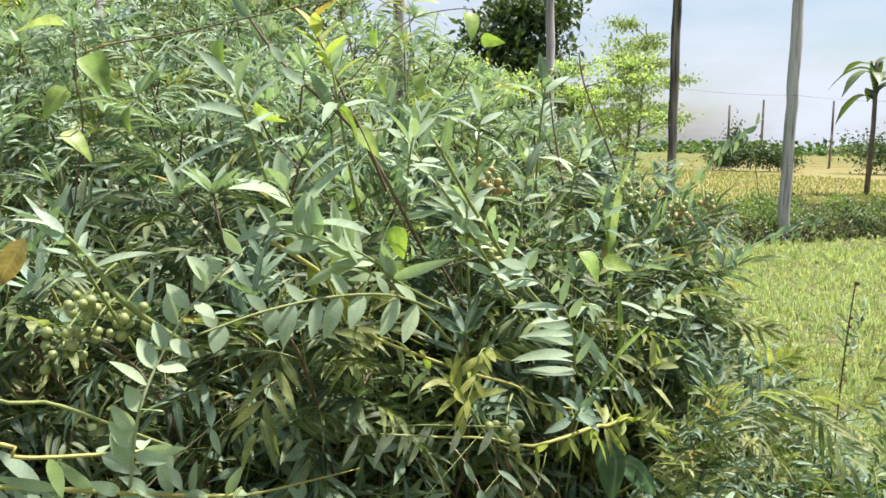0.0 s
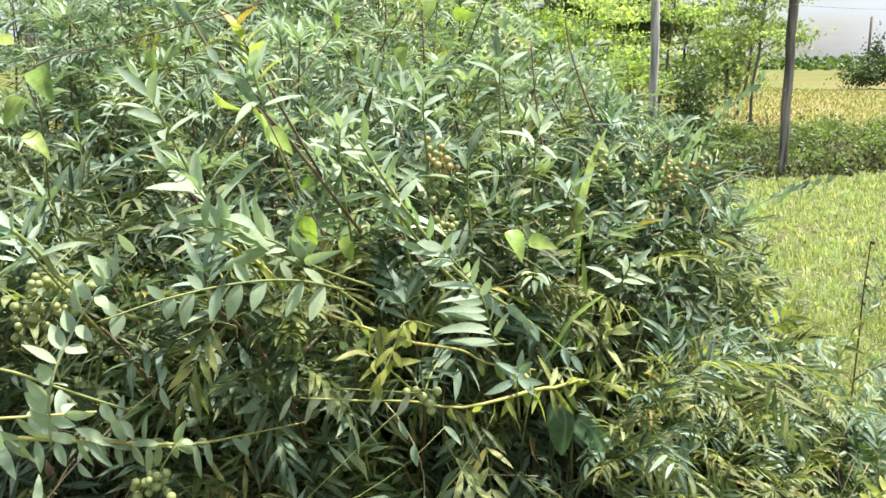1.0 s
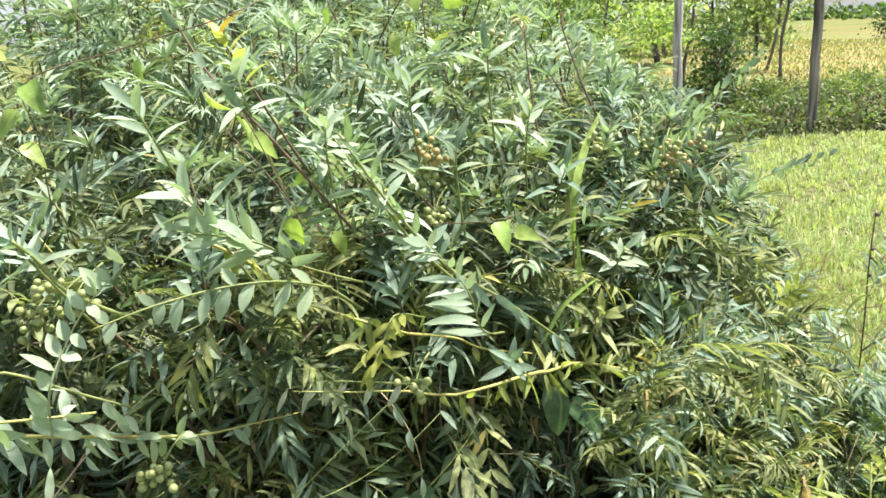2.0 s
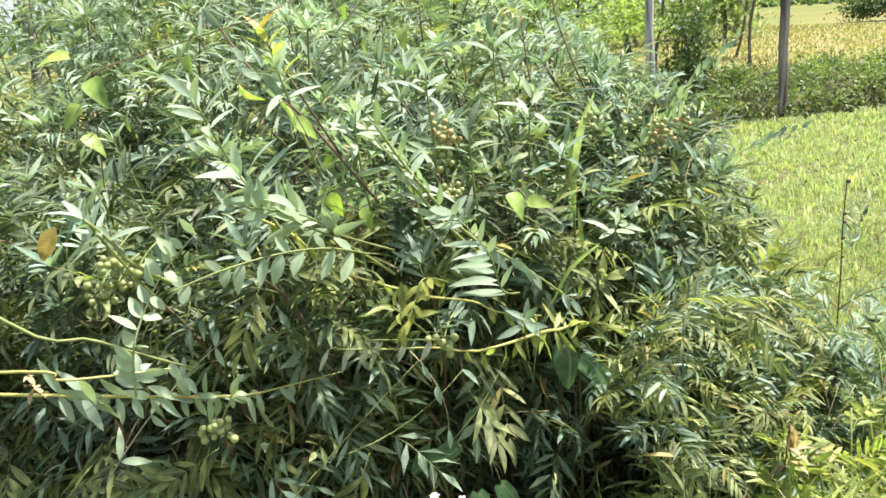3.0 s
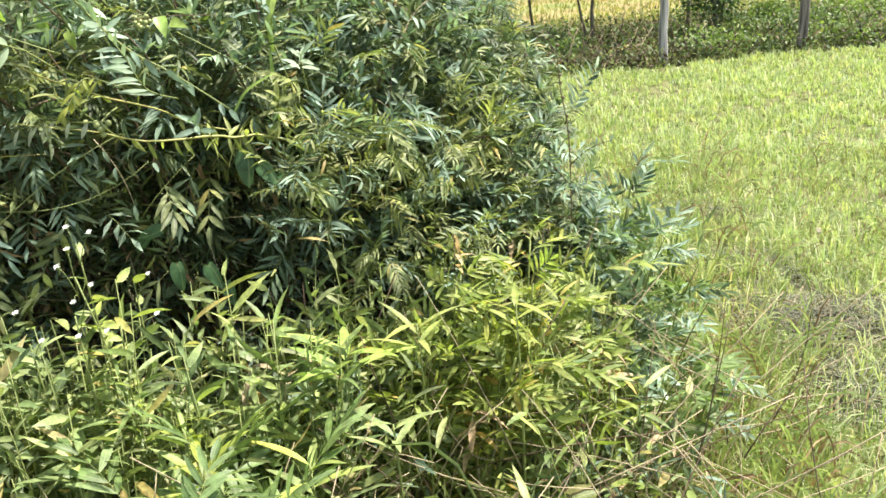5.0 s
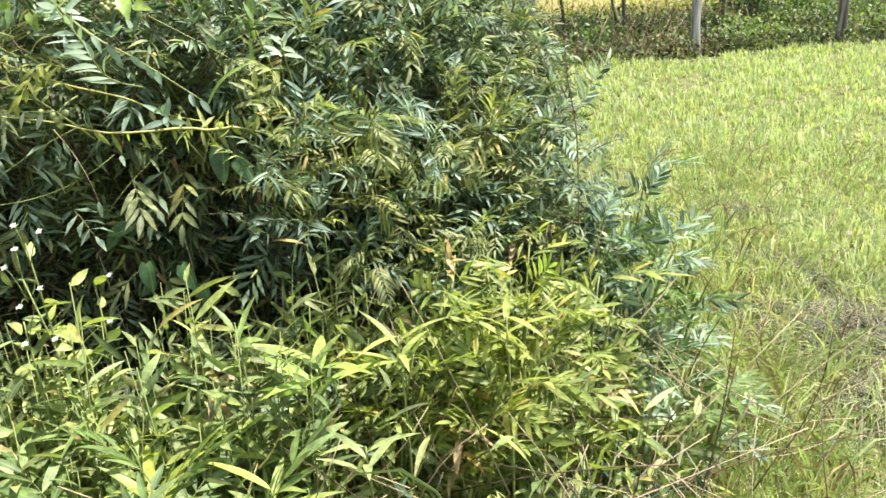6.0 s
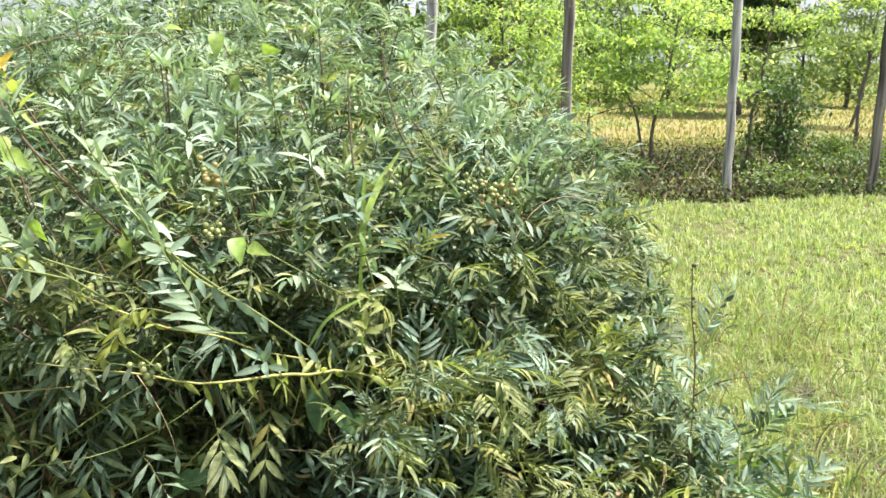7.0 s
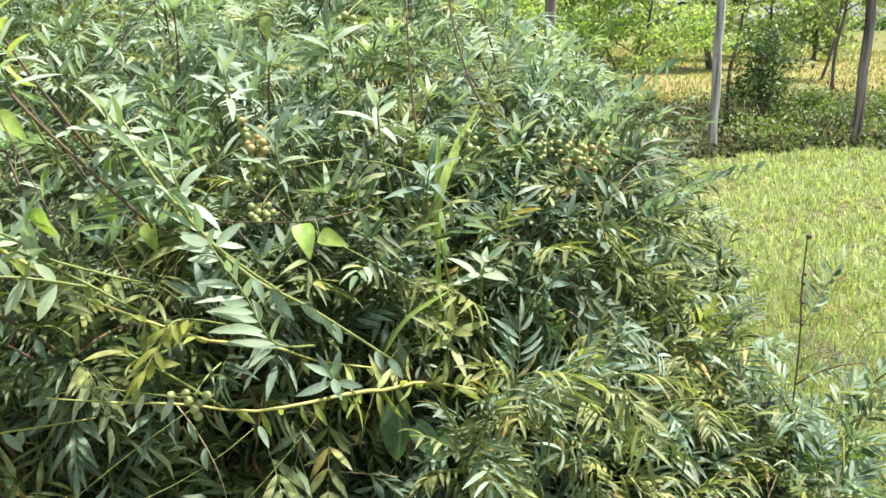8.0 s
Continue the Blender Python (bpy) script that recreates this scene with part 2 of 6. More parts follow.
BARK = rough_material("bark", [(0.3, (0.06, 0.05, 0.038)), (0.7, (0.2, 0.175, 0.14))], 14, 0.9, (1, 1, 0.25), 0.7, 0.02)
WIRE = rough_material("wire", [(0.3, (0.08, 0.07, 0.06)), (0.7, (0.16, 0.13, 0.11))], 80, 0.6)
STONE = rough_material("stone", [(0.3, (0.12, 0.1, 0.09)), (0.7, (0.32, 0.27, 0.24))], 20, 0.9)


def ground_material():
    """Lawn soil this side of the fence, leaf litter in a strip behind it, darkened as tree shade, dry grass field past
    that.
    """
    mat = bpy.data.materials.new("ground")
    n, l = nodes_of(mat)
    bsdf = n["Principled BSDF"]
    co = n.new("ShaderNodeTexCoord")
    off = n.new("ShaderNodeVectorMath"); off.operation = "SUBTRACT"; off.inputs[1].default_value = (1.5, 10.9, 0)
    dot = n.new("ShaderNodeVectorMath"); dot.operation = "DOT_PRODUCT"; dot.inputs[1].default_value = (-0.451, 0.892, 0)
    l.new(co.outputs["Object"], off.inputs[0]); l.new(off.outputs["Vector"], dot.inputs[0])
    wob = n.new("ShaderNodeTexNoise"); wob.inputs["Scale"].default_value, wob.inputs["Detail"].default_value = 0.9, 4
    l.new(co.outputs["Object"], wob.inputs["Vector"])
    wm = n.new("ShaderNodeMath"); wm.operation = "MULTIPLY_ADD"; wm.inputs[1].default_value, wm.inputs[2].default_value = 2.4, -1.2
    l.new(wob.outputs["Fac"], wm.inputs[0])
    s = n.new("ShaderNodeMath"); s.operation = "ADD"
    l.new(dot.outputs["Value"], s.inputs[0]); l.new(wm.outputs[0], s.inputs[1])

    def noise_ramp(scale, detail, stops):
        t = n.new("ShaderNodeTexNoise"); t.inputs["Scale"].default_value, t.inputs["Detail"].default_value = scale, detail
        l.new(co.outputs["Object"], t.inputs["Vector"])
        r = ramp_node(n, stops)
        l.new(t.outputs["Fac"], r.inputs["Fac"])
        return r

    def step(lo, hi, a, b):
        m = n.new("ShaderNodeMapRange"); m.inputs["From Min"].default_value, m.inputs["From Max"].default_value = lo, hi
        l.new(s.outputs[0], m.inputs["Value"])
        x = n.new("ShaderNodeMix"); x.data_type = "RGBA"
        l.new(m.outputs["Result"], x.inputs["Factor"]); l.new(a, x.inputs["A"]); l.new(b, x.inputs["B"])
        return x.outputs["Result"]

    lawn = noise_ramp(7, 9, [(0.3, (0.035, 0.035, 0.018)), (0.42, (0.09, 0.09, 0.042)), (0.55, (0.135, 0.145, 0.062)), (0.75, (0.17, 0.165, 0.075))])
    # litter brown, deepened to carry the shade under the trees
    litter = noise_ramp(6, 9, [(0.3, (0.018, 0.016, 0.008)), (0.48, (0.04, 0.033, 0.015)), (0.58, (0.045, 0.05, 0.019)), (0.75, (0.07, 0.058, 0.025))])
    field = noise_ramp(0.35, 10, [(0.3, (0.16, 0.185, 0.07)), (0.42, (0.22, 0.22, 0.09)), (0.52, (0.25, 0.22, 0.1)), (0.6, (0.23, 0.18, 0.085)), (0.72, (0.2, 0.21, 0.085))])
    far = noise_ramp(0.05, 8, [(0.35, (0.1, 0.145, 0.045)), (0.5, (0.16, 0.165, 0.06)), (0.62, (0.2, 0.16, 0.07))])
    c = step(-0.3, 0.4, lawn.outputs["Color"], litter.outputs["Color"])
    c = step(5.6, 7.6, c, field.outputs["Color"])
    c = step(20, 42, c, far.outputs["Color"])
    l.new(c, bsdf.inputs["Base Color"])
    bsdf.inputs["Roughness"].default_value, bsdf.inputs["Specular IOR Level"].default_value = 0.95, 0.05
    bt = n.new("ShaderNodeTexNoise"); bt.inputs["Scale"].default_value, bt.inputs["Detail"].default_value = 14, 8
    l.new(co.outputs["Object"], bt.inputs["Vector"])
    bump = n.new("ShaderNodeBump"); bump.inputs["Strength"].default_value, bump.inputs["Distance"].default_value = 0.8, 0.05
    l.new(bt.outputs["Fac"], bump.inputs["Height"]); l.new(bump.outputs["Normal"], bsdf.inputs["Normal"])
    return mat


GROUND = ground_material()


# ---- mesh tools: a shape is (points, triangles, uv per point, material slot per triangle) ----
def unit(v):
    v = np.asarray(v, float)
    return v / (np.linalg.norm(v) + 1e-9)


def frame_of(at, way, up=UP, size=1.0):
    """A 4 x 4 pose with y along way and z as near to up as can be."""
    y = unit(way)
    x = np.cross(y, up)
    x = unit(x) if np.linalg.norm(x) > 1e-4 else unit(np.cross(y, (1, 0.2, 0)))
    m = np.eye(4)
    m[:3, 0], m[:3, 1], m[:3, 2], m[:3, 3] = x * size, y * size, np.cross(x, y) * size, at
    return m


def leaflet(length, width, rows=4, fold=0.25, curl=0.15, belly=0.85, slot=0):
    """A lance-shaped blade along +y: folded on its midrib, bent down towards the tip."""
    v = [(0.0, 0.0, 0.0)]
    uv = [(0.0, 0.0)]
    for k in range(1, rows + 1):
        s = k / (rows + 1)
        w = width / 2 * (1 - abs(2 * s ** belly - 1) ** 1.9)
        y, z = length * s, -curl * length * s * s
        v += [(-w, y, z + fold * w), (0, y, z), (w, y, z + fold * w)]
        uv += [(-1, s), (0, s), (1, s)]
    v.append((0, length * 0.985, -curl * length))
    uv.append((0, 1))
    t = [(0, 2, 1), (0, 3, 2)]
    for k in range(rows - 1):
        a, b = 1 + 3 * k, 4 + 3 * k
        t += [(a, a + 1, b + 1), (a, b + 1, b), (a + 1, a + 2, b + 2), (a + 1, b + 2, b + 1)]
    a, e = 1 + 3 * (rows - 1), len(v) - 1
    t += [(a, a + 1, e), (a + 1, a + 2, e)]
    return np.array(v), np.array(t), np.array(uv), np.full(len(t), slot)


def tube(path, radii, sides=5, slot=0):
    """A closed tapered tube along a path."""
    path = np.asarray(path, float)
    n = len(path)
    radii = np.interp(np.linspace(0, 1, n), np.linspace(0, 1, len(radii)), radii)
    way = np.gradient(path, axis=0)
    v = []
    for p, w, r in zip(path, way, radii):
        m = frame_of(p, w, (0.13, 0.21, 0.97))
        v += [p + r * (math.cos(a) * m[:3, 0] + math.sin(a) * m[:3, 2]) for a in np.arange(sides) * 2 * math.pi / sides]
    v += [path[0], path[-1]]
    t = []
    for k in range(n - 1):
        for i in range(sides):
            a, b, c, d = k * sides + i, k * sides + (i + 1) % sides, (k + 1) * sides + i, (k + 1) * sides + (i + 1) % sides
            t += [(a, b, d), (a, d, c)]
    for i in range(sides):
        t += [(n * sides, (i + 1) % sides, i), (n * sides + 1, (n - 1) * sides + i, (n - 1) * sides + (i + 1) % sides)]
    v = np.array(v)
    return v, np.array(t), np.full((len(v), 2), 0.5), np.full(len(t), slot)


def moved(shape, m, slot=None):
    v, t, uv, s = shape
    return v @ m[:3, :3].T + m[:3, 3], t, uv, s if slot is None else np.full(len(t), slot)


def joined(shapes):
    vs, ts, us, ss, n = [], [], [], [], 0
    for v, t, uv, s in shapes:
        vs.append(v); ts.append(t + n); us.append(uv); ss.append(s)
        n += len(v)
    return np.concatenate(vs), np.concatenate(ts), np.concatenate(us), np.concatenate(ss)


def mesh_of(name, shape, mats, smooth=True):
    v, t, uv, s = shape
    me = bpy.data.meshes.new(name)
    me.vertices.add(len(v)); me.loops.add(3 * len(t)); me.polygons.add(len(t))
    me.vertices.foreach_set("co", v.astype(np.float32).ravel())
    me.loops.foreach_set("vertex_index", t.astype(np.int32).ravel())
    me.polygons.foreach_set("loop_start", np.arange(0, 3 * len(t), 3, dtype=np.int32))
    me.polygons.foreach_set("material_index", s.astype(np.int32))
    me.polygons.foreach_set("use_smooth", np.full(len(t), smooth))
    layer = me.uv_layers.new(name="UVMap")
    layer.data.foreach_set("uv", uv[t.ravel()].astype(np.float32).ravel())
    for m in mats if isinstance(mats, (list, tuple)) else [mats]:
        me.materials.append(m)
    me.update()
    me.validate()
    return me


def thing(name, at=(0, 0, 0), label="", category="", group="", kind=""):
    ob = new(name)
    ob.empty_display_size = 0.05
    ob.location = at
    return tagged(ob, label, category, group, kind)


def child(ob, parent):
    """Hangs ob, whose place is given in the world, under parent."""
    ob.parent = parent
    if parent.parent is None:
        ob.matrix_parent_inverse = Matrix.Translation(-parent.location)
    return ob


def part(name, shape, mats, parent, label="", kind="", smooth=True):
    ob = new(name, mesh_of(name, shape, mats, smooth))
    return tagged(child(ob, parent), label, kind=kind)


def placed(name, me, m, parent, label=""):
    """A piece on shared mesh data, at a 4 x 4 pose in the world."""
    ob = new(name, me)
    child(ob, parent)
    ob.matrix_basis = Matrix(m.tolist())
    return tagged(ob, label)


def bend(a, b, c, n=8):
    """A quadratic curve from a by way of b to c."""
    a, b, c = (np.asarray(p, float) for p in (a, b, c))
    s = np.linspace(0, 1, n)[:, None]
    return (1 - s) ** 2 * a + 2 * s * (1 - s) * b + s * s * c


def smooth_path(points, n=14):
    """A soft curve through a few points."""
    p = np.asarray(points, float)
    s = np.linspace(0, len(p) - 1, n)
    out = []
    for q in s:
        i = min(int(q), len(p) - 2)
        f = q - i
        p0, p1, p2, p3 = p[max(i - 1, 0)], p[i], p[i + 1], p[min(i + 2, len(p) - 1)]
        out.append(0.5 * (2 * p1 + (p2 - p0) * f + (2 * p0 - 5 * p1 + 4 * p2 - p3) * f * f + (3 * p1 - p0 - 3 * p2 + p3) * f ** 3))
    return np.array(out)


def compound_leaf(rachis, pairs, length, width, droop=0.2, spread=55, hang=0.1, rows=4, fold=0.25, curl=0.18):
    """A feathered leaf along +y: a thin drooping stalk with pairs of leaflets and one at its end. Slot 0 leaf, slot 1 stalk."""
    s = np.linspace(0, 1, 7)
    path = np.stack([0 * s, rachis * s, -droop * rachis * s * s], 1)
    shapes = [tube(path if rows > 2 else path[::3], (0.0009, 0.0004), 3, 1)]
    for k in range(pairs):
        f = 0.16 + 0.8 * (k + 0.5) / pairs
        at = np.array((0, rachis * f, -droop * rachis * f * f))
        big = 0.72 + 0.45 * math.sin(math.pi * (0.2 + 0.7 * f))
        for side in (-1, 1):
            if rng.random() < 0.06:
                continue
            a = radians(spread + rng.normal(0, 7) - 12 * f)
            way = (side * math.sin(a), math.cos(a), -hang + rng.normal(0, 0.12))
            lean = (side * rng.normal(-0.1, 0.25), rng.normal(0, 0.2), 1)
            shapes.append(moved(leaflet(length * big * rng.uniform(0.88, 1.1), width * rng.uniform(0.85, 1.15), rows, fold * rng.uniform(0.3, 1.5), curl * rng.uniform(0.2, 2)), frame_of(at, way, lean)))
    shapes.append(moved(leaflet(length * 0.95, width, rows, fold, curl), frame_of(path[-1], (rng.normal(0, 0.15), 1, -droop))))
    return joined(shapes)


def rose(rng_n, tip, way, length, width, rows=4):
    """A tuft of young leaves at a shoot's tip."""
    out = []
    for k in range(rng_n):
        a = k * 2.4
        m = frame_of((0, 0, 0), way)
        w = unit(unit(way) * 0.8 + rng.uniform(0.5, 1.0) * (math.cos(a) * m[:3, 0] + math.sin(a) * m[:3, 2]))
        out.append(moved(leaflet(length * rng.uniform(0.5, 1), width, rows), frame_of(tip, w, UP + 0.3 * rng.normal(size=3))))
    return out


# ---- ground ----
def spaced(n, reach, fine):
    s = np.linspace(-1, 1, n)
    return np.sign(s) * (fine * np.abs(s) + (reach - fine) * np.abs(s) ** 4)


def ground_height(x, y):
    return (0.035 * np.sin(x * 1.3 + 0.6 * y) * np.cos(y * 0.9 - 0.4 * x) + 0.02 * np.sin(3.1 * x - 2.3 * y)) / (1 + (np.hypot(x, y) / 4.0) ** 2)


def make_ground():
    gx, gy = np.meshgrid(spaced(150, 900, 14) + 1, spaced(150, 900, 14) + 5, indexing="ij")
    gz = ground_height(gx, gy)
    v = np.stack([gx, gy, gz], -1).reshape(-1, 3)
    i = np.arange(149 * 150).reshape(149, 150)[:, :-1].ravel()
    t = np.concatenate([np.stack([i, i + 150, i + 151], 1), np.stack([i, i + 151, i + 1], 1)])
    ob = new("ground", mesh_of("ground", (v, t, v[:, :2], np.zeros(len(t), int)), GROUND))
    tagged(ob, "uneven ground of grass, leaf litter and dry field", "ground", kind="structure")


make_ground()


# ---- the large shrub ----
LOBES = [  # the rounded open side: centre, radii, shoots
    ((0.26, 1.74, 0.88), (0.46, 0.60, 0.60), 70),
    ((0.46, 1.76, 0.70), (0.32, 0.44, 0.46), 46),
    ((0.30, 1.78, 1.14), (0.35, 0.42, 0.38), 36),
    ((0.64, 1.88, 0.58), (0.34, 0.46, 0.46), 56),
    ((0.52, 2.15, 0.84), (0.31, 0.42, 0.44), 46),
    ((0.40, 2.25, 1.15), (0.27, 0.36, 0.38), 40),
]


def front_edge(x):
    """How far forward the shrub reaches."""
    return max(0.70 - 0.12 * x, 0.86 + 1.05 * x)


def canopy(x, y):
    """The height of the shrub's sloping top."""
    d = y - front_edge(x)
    z = 1.34 + 0.40 * d + 0.05 * math.sin(6.1 * x + 2.0 * y) * math.cos(4.7 * y - 1.3 * x)
    return min(z, 2.02 + 0.04 * math.sin(5 * x) - 0.85 * max(0.0, x + 0.25)) - 0.6 * max(0.0, (x - 0.30) / 0.5) ** 2


leaf_seed = rng.bit_generator.state
LEAVES = [compound_leaf(rng.uniform(0.085, 0.13), int(rng.integers(5, 8)), rng.uniform(0.037, 0.055), rng.uniform(0.0072, 0.0096), rng.uniform(0.0, 0.5), rng.uniform(38, 64), rng.uniform(-0.1, 0.35), curl=0.4, fold=0.4) for _ in range(16)]
rng.bit_generator.state = leaf_seed      # the same leaves with fewer facets, for the far side
PLAIN_LEAVES = [compound_leaf(rng.uniform(0.085, 0.13), int(rng.integers(5, 8)), rng.uniform(0.037, 0.055), rng.uniform(0.0072, 0.0096), rng.uniform(0.0, 0.5), rng.uniform(38, 64), rng.uniform(-0.1, 0.35), curl=0.4, fold=0.4, rows=2) for _ in range(16)]
rng.bit_generator.state = leaf_seed
INNER_LEAVES = [compound_leaf(rng.uniform(0.085, 0.13), int(rng.integers(5, 8)), rng.uniform(0.037, 0.055), rng.uniform(0.0072, 0.0096), rng.uniform(0.0, 0.5), rng.uniform(38, 64), rng.uniform(-0.1, 0.35), curl=0.4, fold=0.4, rows=1) for _ in range(16)]
SMALL_LEAVES = [compound_leaf(rng.uniform(0.07, 0.1), 4, rng.uniform(0.036, 0.05), rng.uniform(0.009, 0.0115), rng.uniform(0.1, 0.5), 50, 0.1, rows=1) for _ in range(8)]
NEAR_MESHES = [mesh_of("leaf", s, [SHRUB_LEAF, GREEN_STEM]) for s in LEAVES]
SHADE_MESHES = [mesh_of("leaf", s, [SHADE_LEAF, GREEN_STEM]) for s in LEAVES]
OLIVE_MESHES = [mesh_of("leaf", s, [OLIVE_LEAF, GREEN_STEM]) for s in LEAVES]


def inside(p, shrink=1.0):
    return any(sum(((p[i] - c[i]) / (r[i] * shrink)) ** 2 for i in range(3)) < 1 for c, r, _ in LOBES)


def hollow(p):
    """The open shaded space under the overhanging front of the shrub."""
    if p[0] < -0.25 and p[1] < 0.74 and 1.32 < p[2] < 1.43:      # the fruit hangs free
        return True
    roof = 1.14 - 0.12 * min(1.0, max(0.0, (0.0 - p[0]) / 0.25)) + 0.04 * math.sin(9 * p[0])
    return p[0] < 0.42 and p[2] < roof and p[1] < front_edge(p[0]) + 0.12 + 0.27 * min(1.0, (roof - p[2]) / 0.3)


def fruit_gap(shape, m=None):
    """Whether a leaf would hang in the openings where the fruit shows."""
    v = shape[0] if m is None else shape[0] @ m[:3, :3].T + m[:3, 3]
    way = unit(np.array((0.55, -1.0, 0.16)))
    for fruit, wide in [((0.064, 1.0, 1.498), 0.034), ((0.057, 1.0, 1.465), 0.03), ((0.45, 1.42, 1.432), 0.036)]:
        q = v - np.array(fruit)
        along = q @ way
        off = np.linalg.norm(q - along[:, None] * way, axis=1)
        if np.any((along > -0.025) & (along < 0.4) & (off < wide)):
            return True
    return False


def leaf_poses(path, first, step, size=(0.65, 1.2), rise=0.35):
    """Poses of leaves that stand spirally on a stem, from the share first of its length on."""
    seg = np.linalg.norm(np.diff(path, axis=0), axis=1)
    run = np.concatenate([[0], np.cumsum(seg)])
    out, angle, d = [], rng.uniform(0, 6.28), first * run[-1]
    while d < run[-1]:
        p = np.array([np.interp(d, run, path[:, i]) for i in range(3)])
        q = np.array([np.interp(d + 0.01, run, path[:, i]) for i in range(3)])
        r0 = np.array([np.interp(d - 0.01, run, path[:, i]) for i in range(3)])
        m = frame_of(p, q - r0)
        way = unit(m[:3, 1] * rise + math.cos(angle) * m[:3, 0] + math.sin(angle) * m[:3, 2] + UP * rng.normal(0.32, 0.3))
        out.append(frame_of(p, way, UP + rng.normal(0, 0.55, 3), rng.uniform(*size)))
        angle += 2.4 + rng.normal(0, 0.3)
        d += step * rng.uniform(0.7, 1.3)
    return out


def make_shrub():
    shrub = thing("shrub", (-0.2, 1.7, 0), "dense grey-green shrub with feathered leaves and berry clusters", "shrub")
    poses, rest = [], []

    def shoot(root, mid, tip, share, step):
        while hollow(mid) or hollow(0.5 * (mid + tip)) and mid[1] < 1.5:
            mid = mid + (0.0, 0.08, 0.0)
        pull = mid + 0.55 * (tip - mid) + UP * rng.uniform(0.0, 0.12) + rng.normal(0, 0.04, 3)
        path = np.concatenate([bend(root, 0.5 * (root + mid) + UP * 0.15, mid, 5)[:-1], bend(mid, pull, tip, 9)])
        tone = rng.random()
        part("branch", tube(path, (0.008, 0.005, 0.003, 0.0015), 5), YELLOW_STEM if tone < 0.05 else GREEN_STEM if tone < 0.25 else BROWN_STEM, shrub)
        for m in leaf_poses(path, share, step):
            if not hollow(m[:3, 3]):
                poses.append((m, int(rng.integers(len(LEAVES)))))
        # most high tips take the pale leaf, painting in the lit top
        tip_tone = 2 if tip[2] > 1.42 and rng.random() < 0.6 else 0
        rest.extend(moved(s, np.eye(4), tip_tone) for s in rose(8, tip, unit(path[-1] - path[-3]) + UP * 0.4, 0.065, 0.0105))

    # shoots that rise to the sloping top
    for _ in range(330):
        x = rng.uniform(-1.55, 0.62)
        y = front_edge(x) + 1.75 * rng.random() ** 1.35
        z = canopy(x, y) + rng.uniform(-0.06, 0.05)
        if z < 1.0 or (x < -0.75 and ((x + 0.75) / 0.85) ** 2 + ((y - 1.65) / 0.95) ** 2 > 1):
            continue
        tip = np.array((x, y, z))
        root = np.array((-0.2 + 0.5 * (x + 0.2), 1.7 + 0.25 * (y - 1.4), 0.0)) + rng.normal(0, 0.12, 3) * (1, 1, 0)
        mid = np.array((x + rng.normal(0, 0.12), y + 0.16 + rng.normal(0, 0.1), z * 0.66))
        shoot(root, mid, tip, 0.58, 0.032)
    # shoots of the shaded front, under the overhang
    for _ in range(70):
        x = rng.uniform(-1.3, 0.5)
        z = rng.uniform(0.72, 1.30)
        tip = np.array((x, front_edge(x) + rng.uniform(0.02, 0.2) + max(0.0, 1.18 - z) * 1.0, z))
        shoot(np.array((0.6 * x, 1.6, 0.0)), np.array((x + rng.normal(0, 0.1), tip[1] + 0.3, z * 0.85)), tip, 0.6, 0.036)
    for centre, radii, shoots in LOBES:
        c, r = np.array(centre), np.array(radii)
        k = 0
        while k < shoots:
            u = unit(rng.normal(size=3) + np.array((0.35, -0.55, 0.15)))
            tip = c + r * u * rng.uniform(0.86, 1.06)
            if u[2] < -0.3 or inside(tip, 0.88) or tip[2] < 0.4 or hollow(tip):
                k += 0.3
                continue
            k += 1
            root = np.array((0.1 + 0.4 * c[0], 1.85, 0.0)) + rng.normal(0, 0.12, 3) * (1, 1, 0)
            shoot(root, 0.45 * root + 0.55 * c + UP * 0.12 + rng.normal(0, 0.09, 3), tip, 0.56, 0.034)
    # the leaves that stand nearest to the open side are parts, the others one mass
    order = sorted(range(len(poses)), key=lambda i: poses[i][0][1, 3] - 0.8 * poses[i][0][0, 3] - 0.25 * poses[i][0][2, 3])
    for i in order[:300]:
        if fruit_gap(LEAVES[poses[i][1]], poses[i][0]):
            continue
        # shade and sun painted by leaf copy: low ones dark, lower right olive
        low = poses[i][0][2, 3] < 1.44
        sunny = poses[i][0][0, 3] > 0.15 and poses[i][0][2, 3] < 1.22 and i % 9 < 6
        placed("leaf", (OLIVE_MESHES if sunny else SHADE_MESHES if low and i % 9 < 5 else OLIVE_MESHES if low and i % 9 < 7 else NEAR_MESHES)[poses[i][1]], poses[i][0], shrub)
    for rank, i in enumerate(order[300:]):
        shape, high = moved((LEAVES if rank < 0.1 * len(order) else PLAIN_LEAVES if rank < 0.36 * len(order) else INNER_LEAVES)[poses[i][1]], poses[i][0]), poses[i][0][2, 3]
        # tone by place: sunlit top painted paler, shaded low and left leaves darker
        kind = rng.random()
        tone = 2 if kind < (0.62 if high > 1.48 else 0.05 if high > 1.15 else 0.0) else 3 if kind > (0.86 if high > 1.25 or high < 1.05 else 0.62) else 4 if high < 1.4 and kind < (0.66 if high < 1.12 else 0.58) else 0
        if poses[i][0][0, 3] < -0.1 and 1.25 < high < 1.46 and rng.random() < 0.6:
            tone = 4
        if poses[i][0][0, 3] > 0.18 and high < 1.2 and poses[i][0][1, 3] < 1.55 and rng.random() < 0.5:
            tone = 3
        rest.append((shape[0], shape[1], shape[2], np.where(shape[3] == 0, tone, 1)))
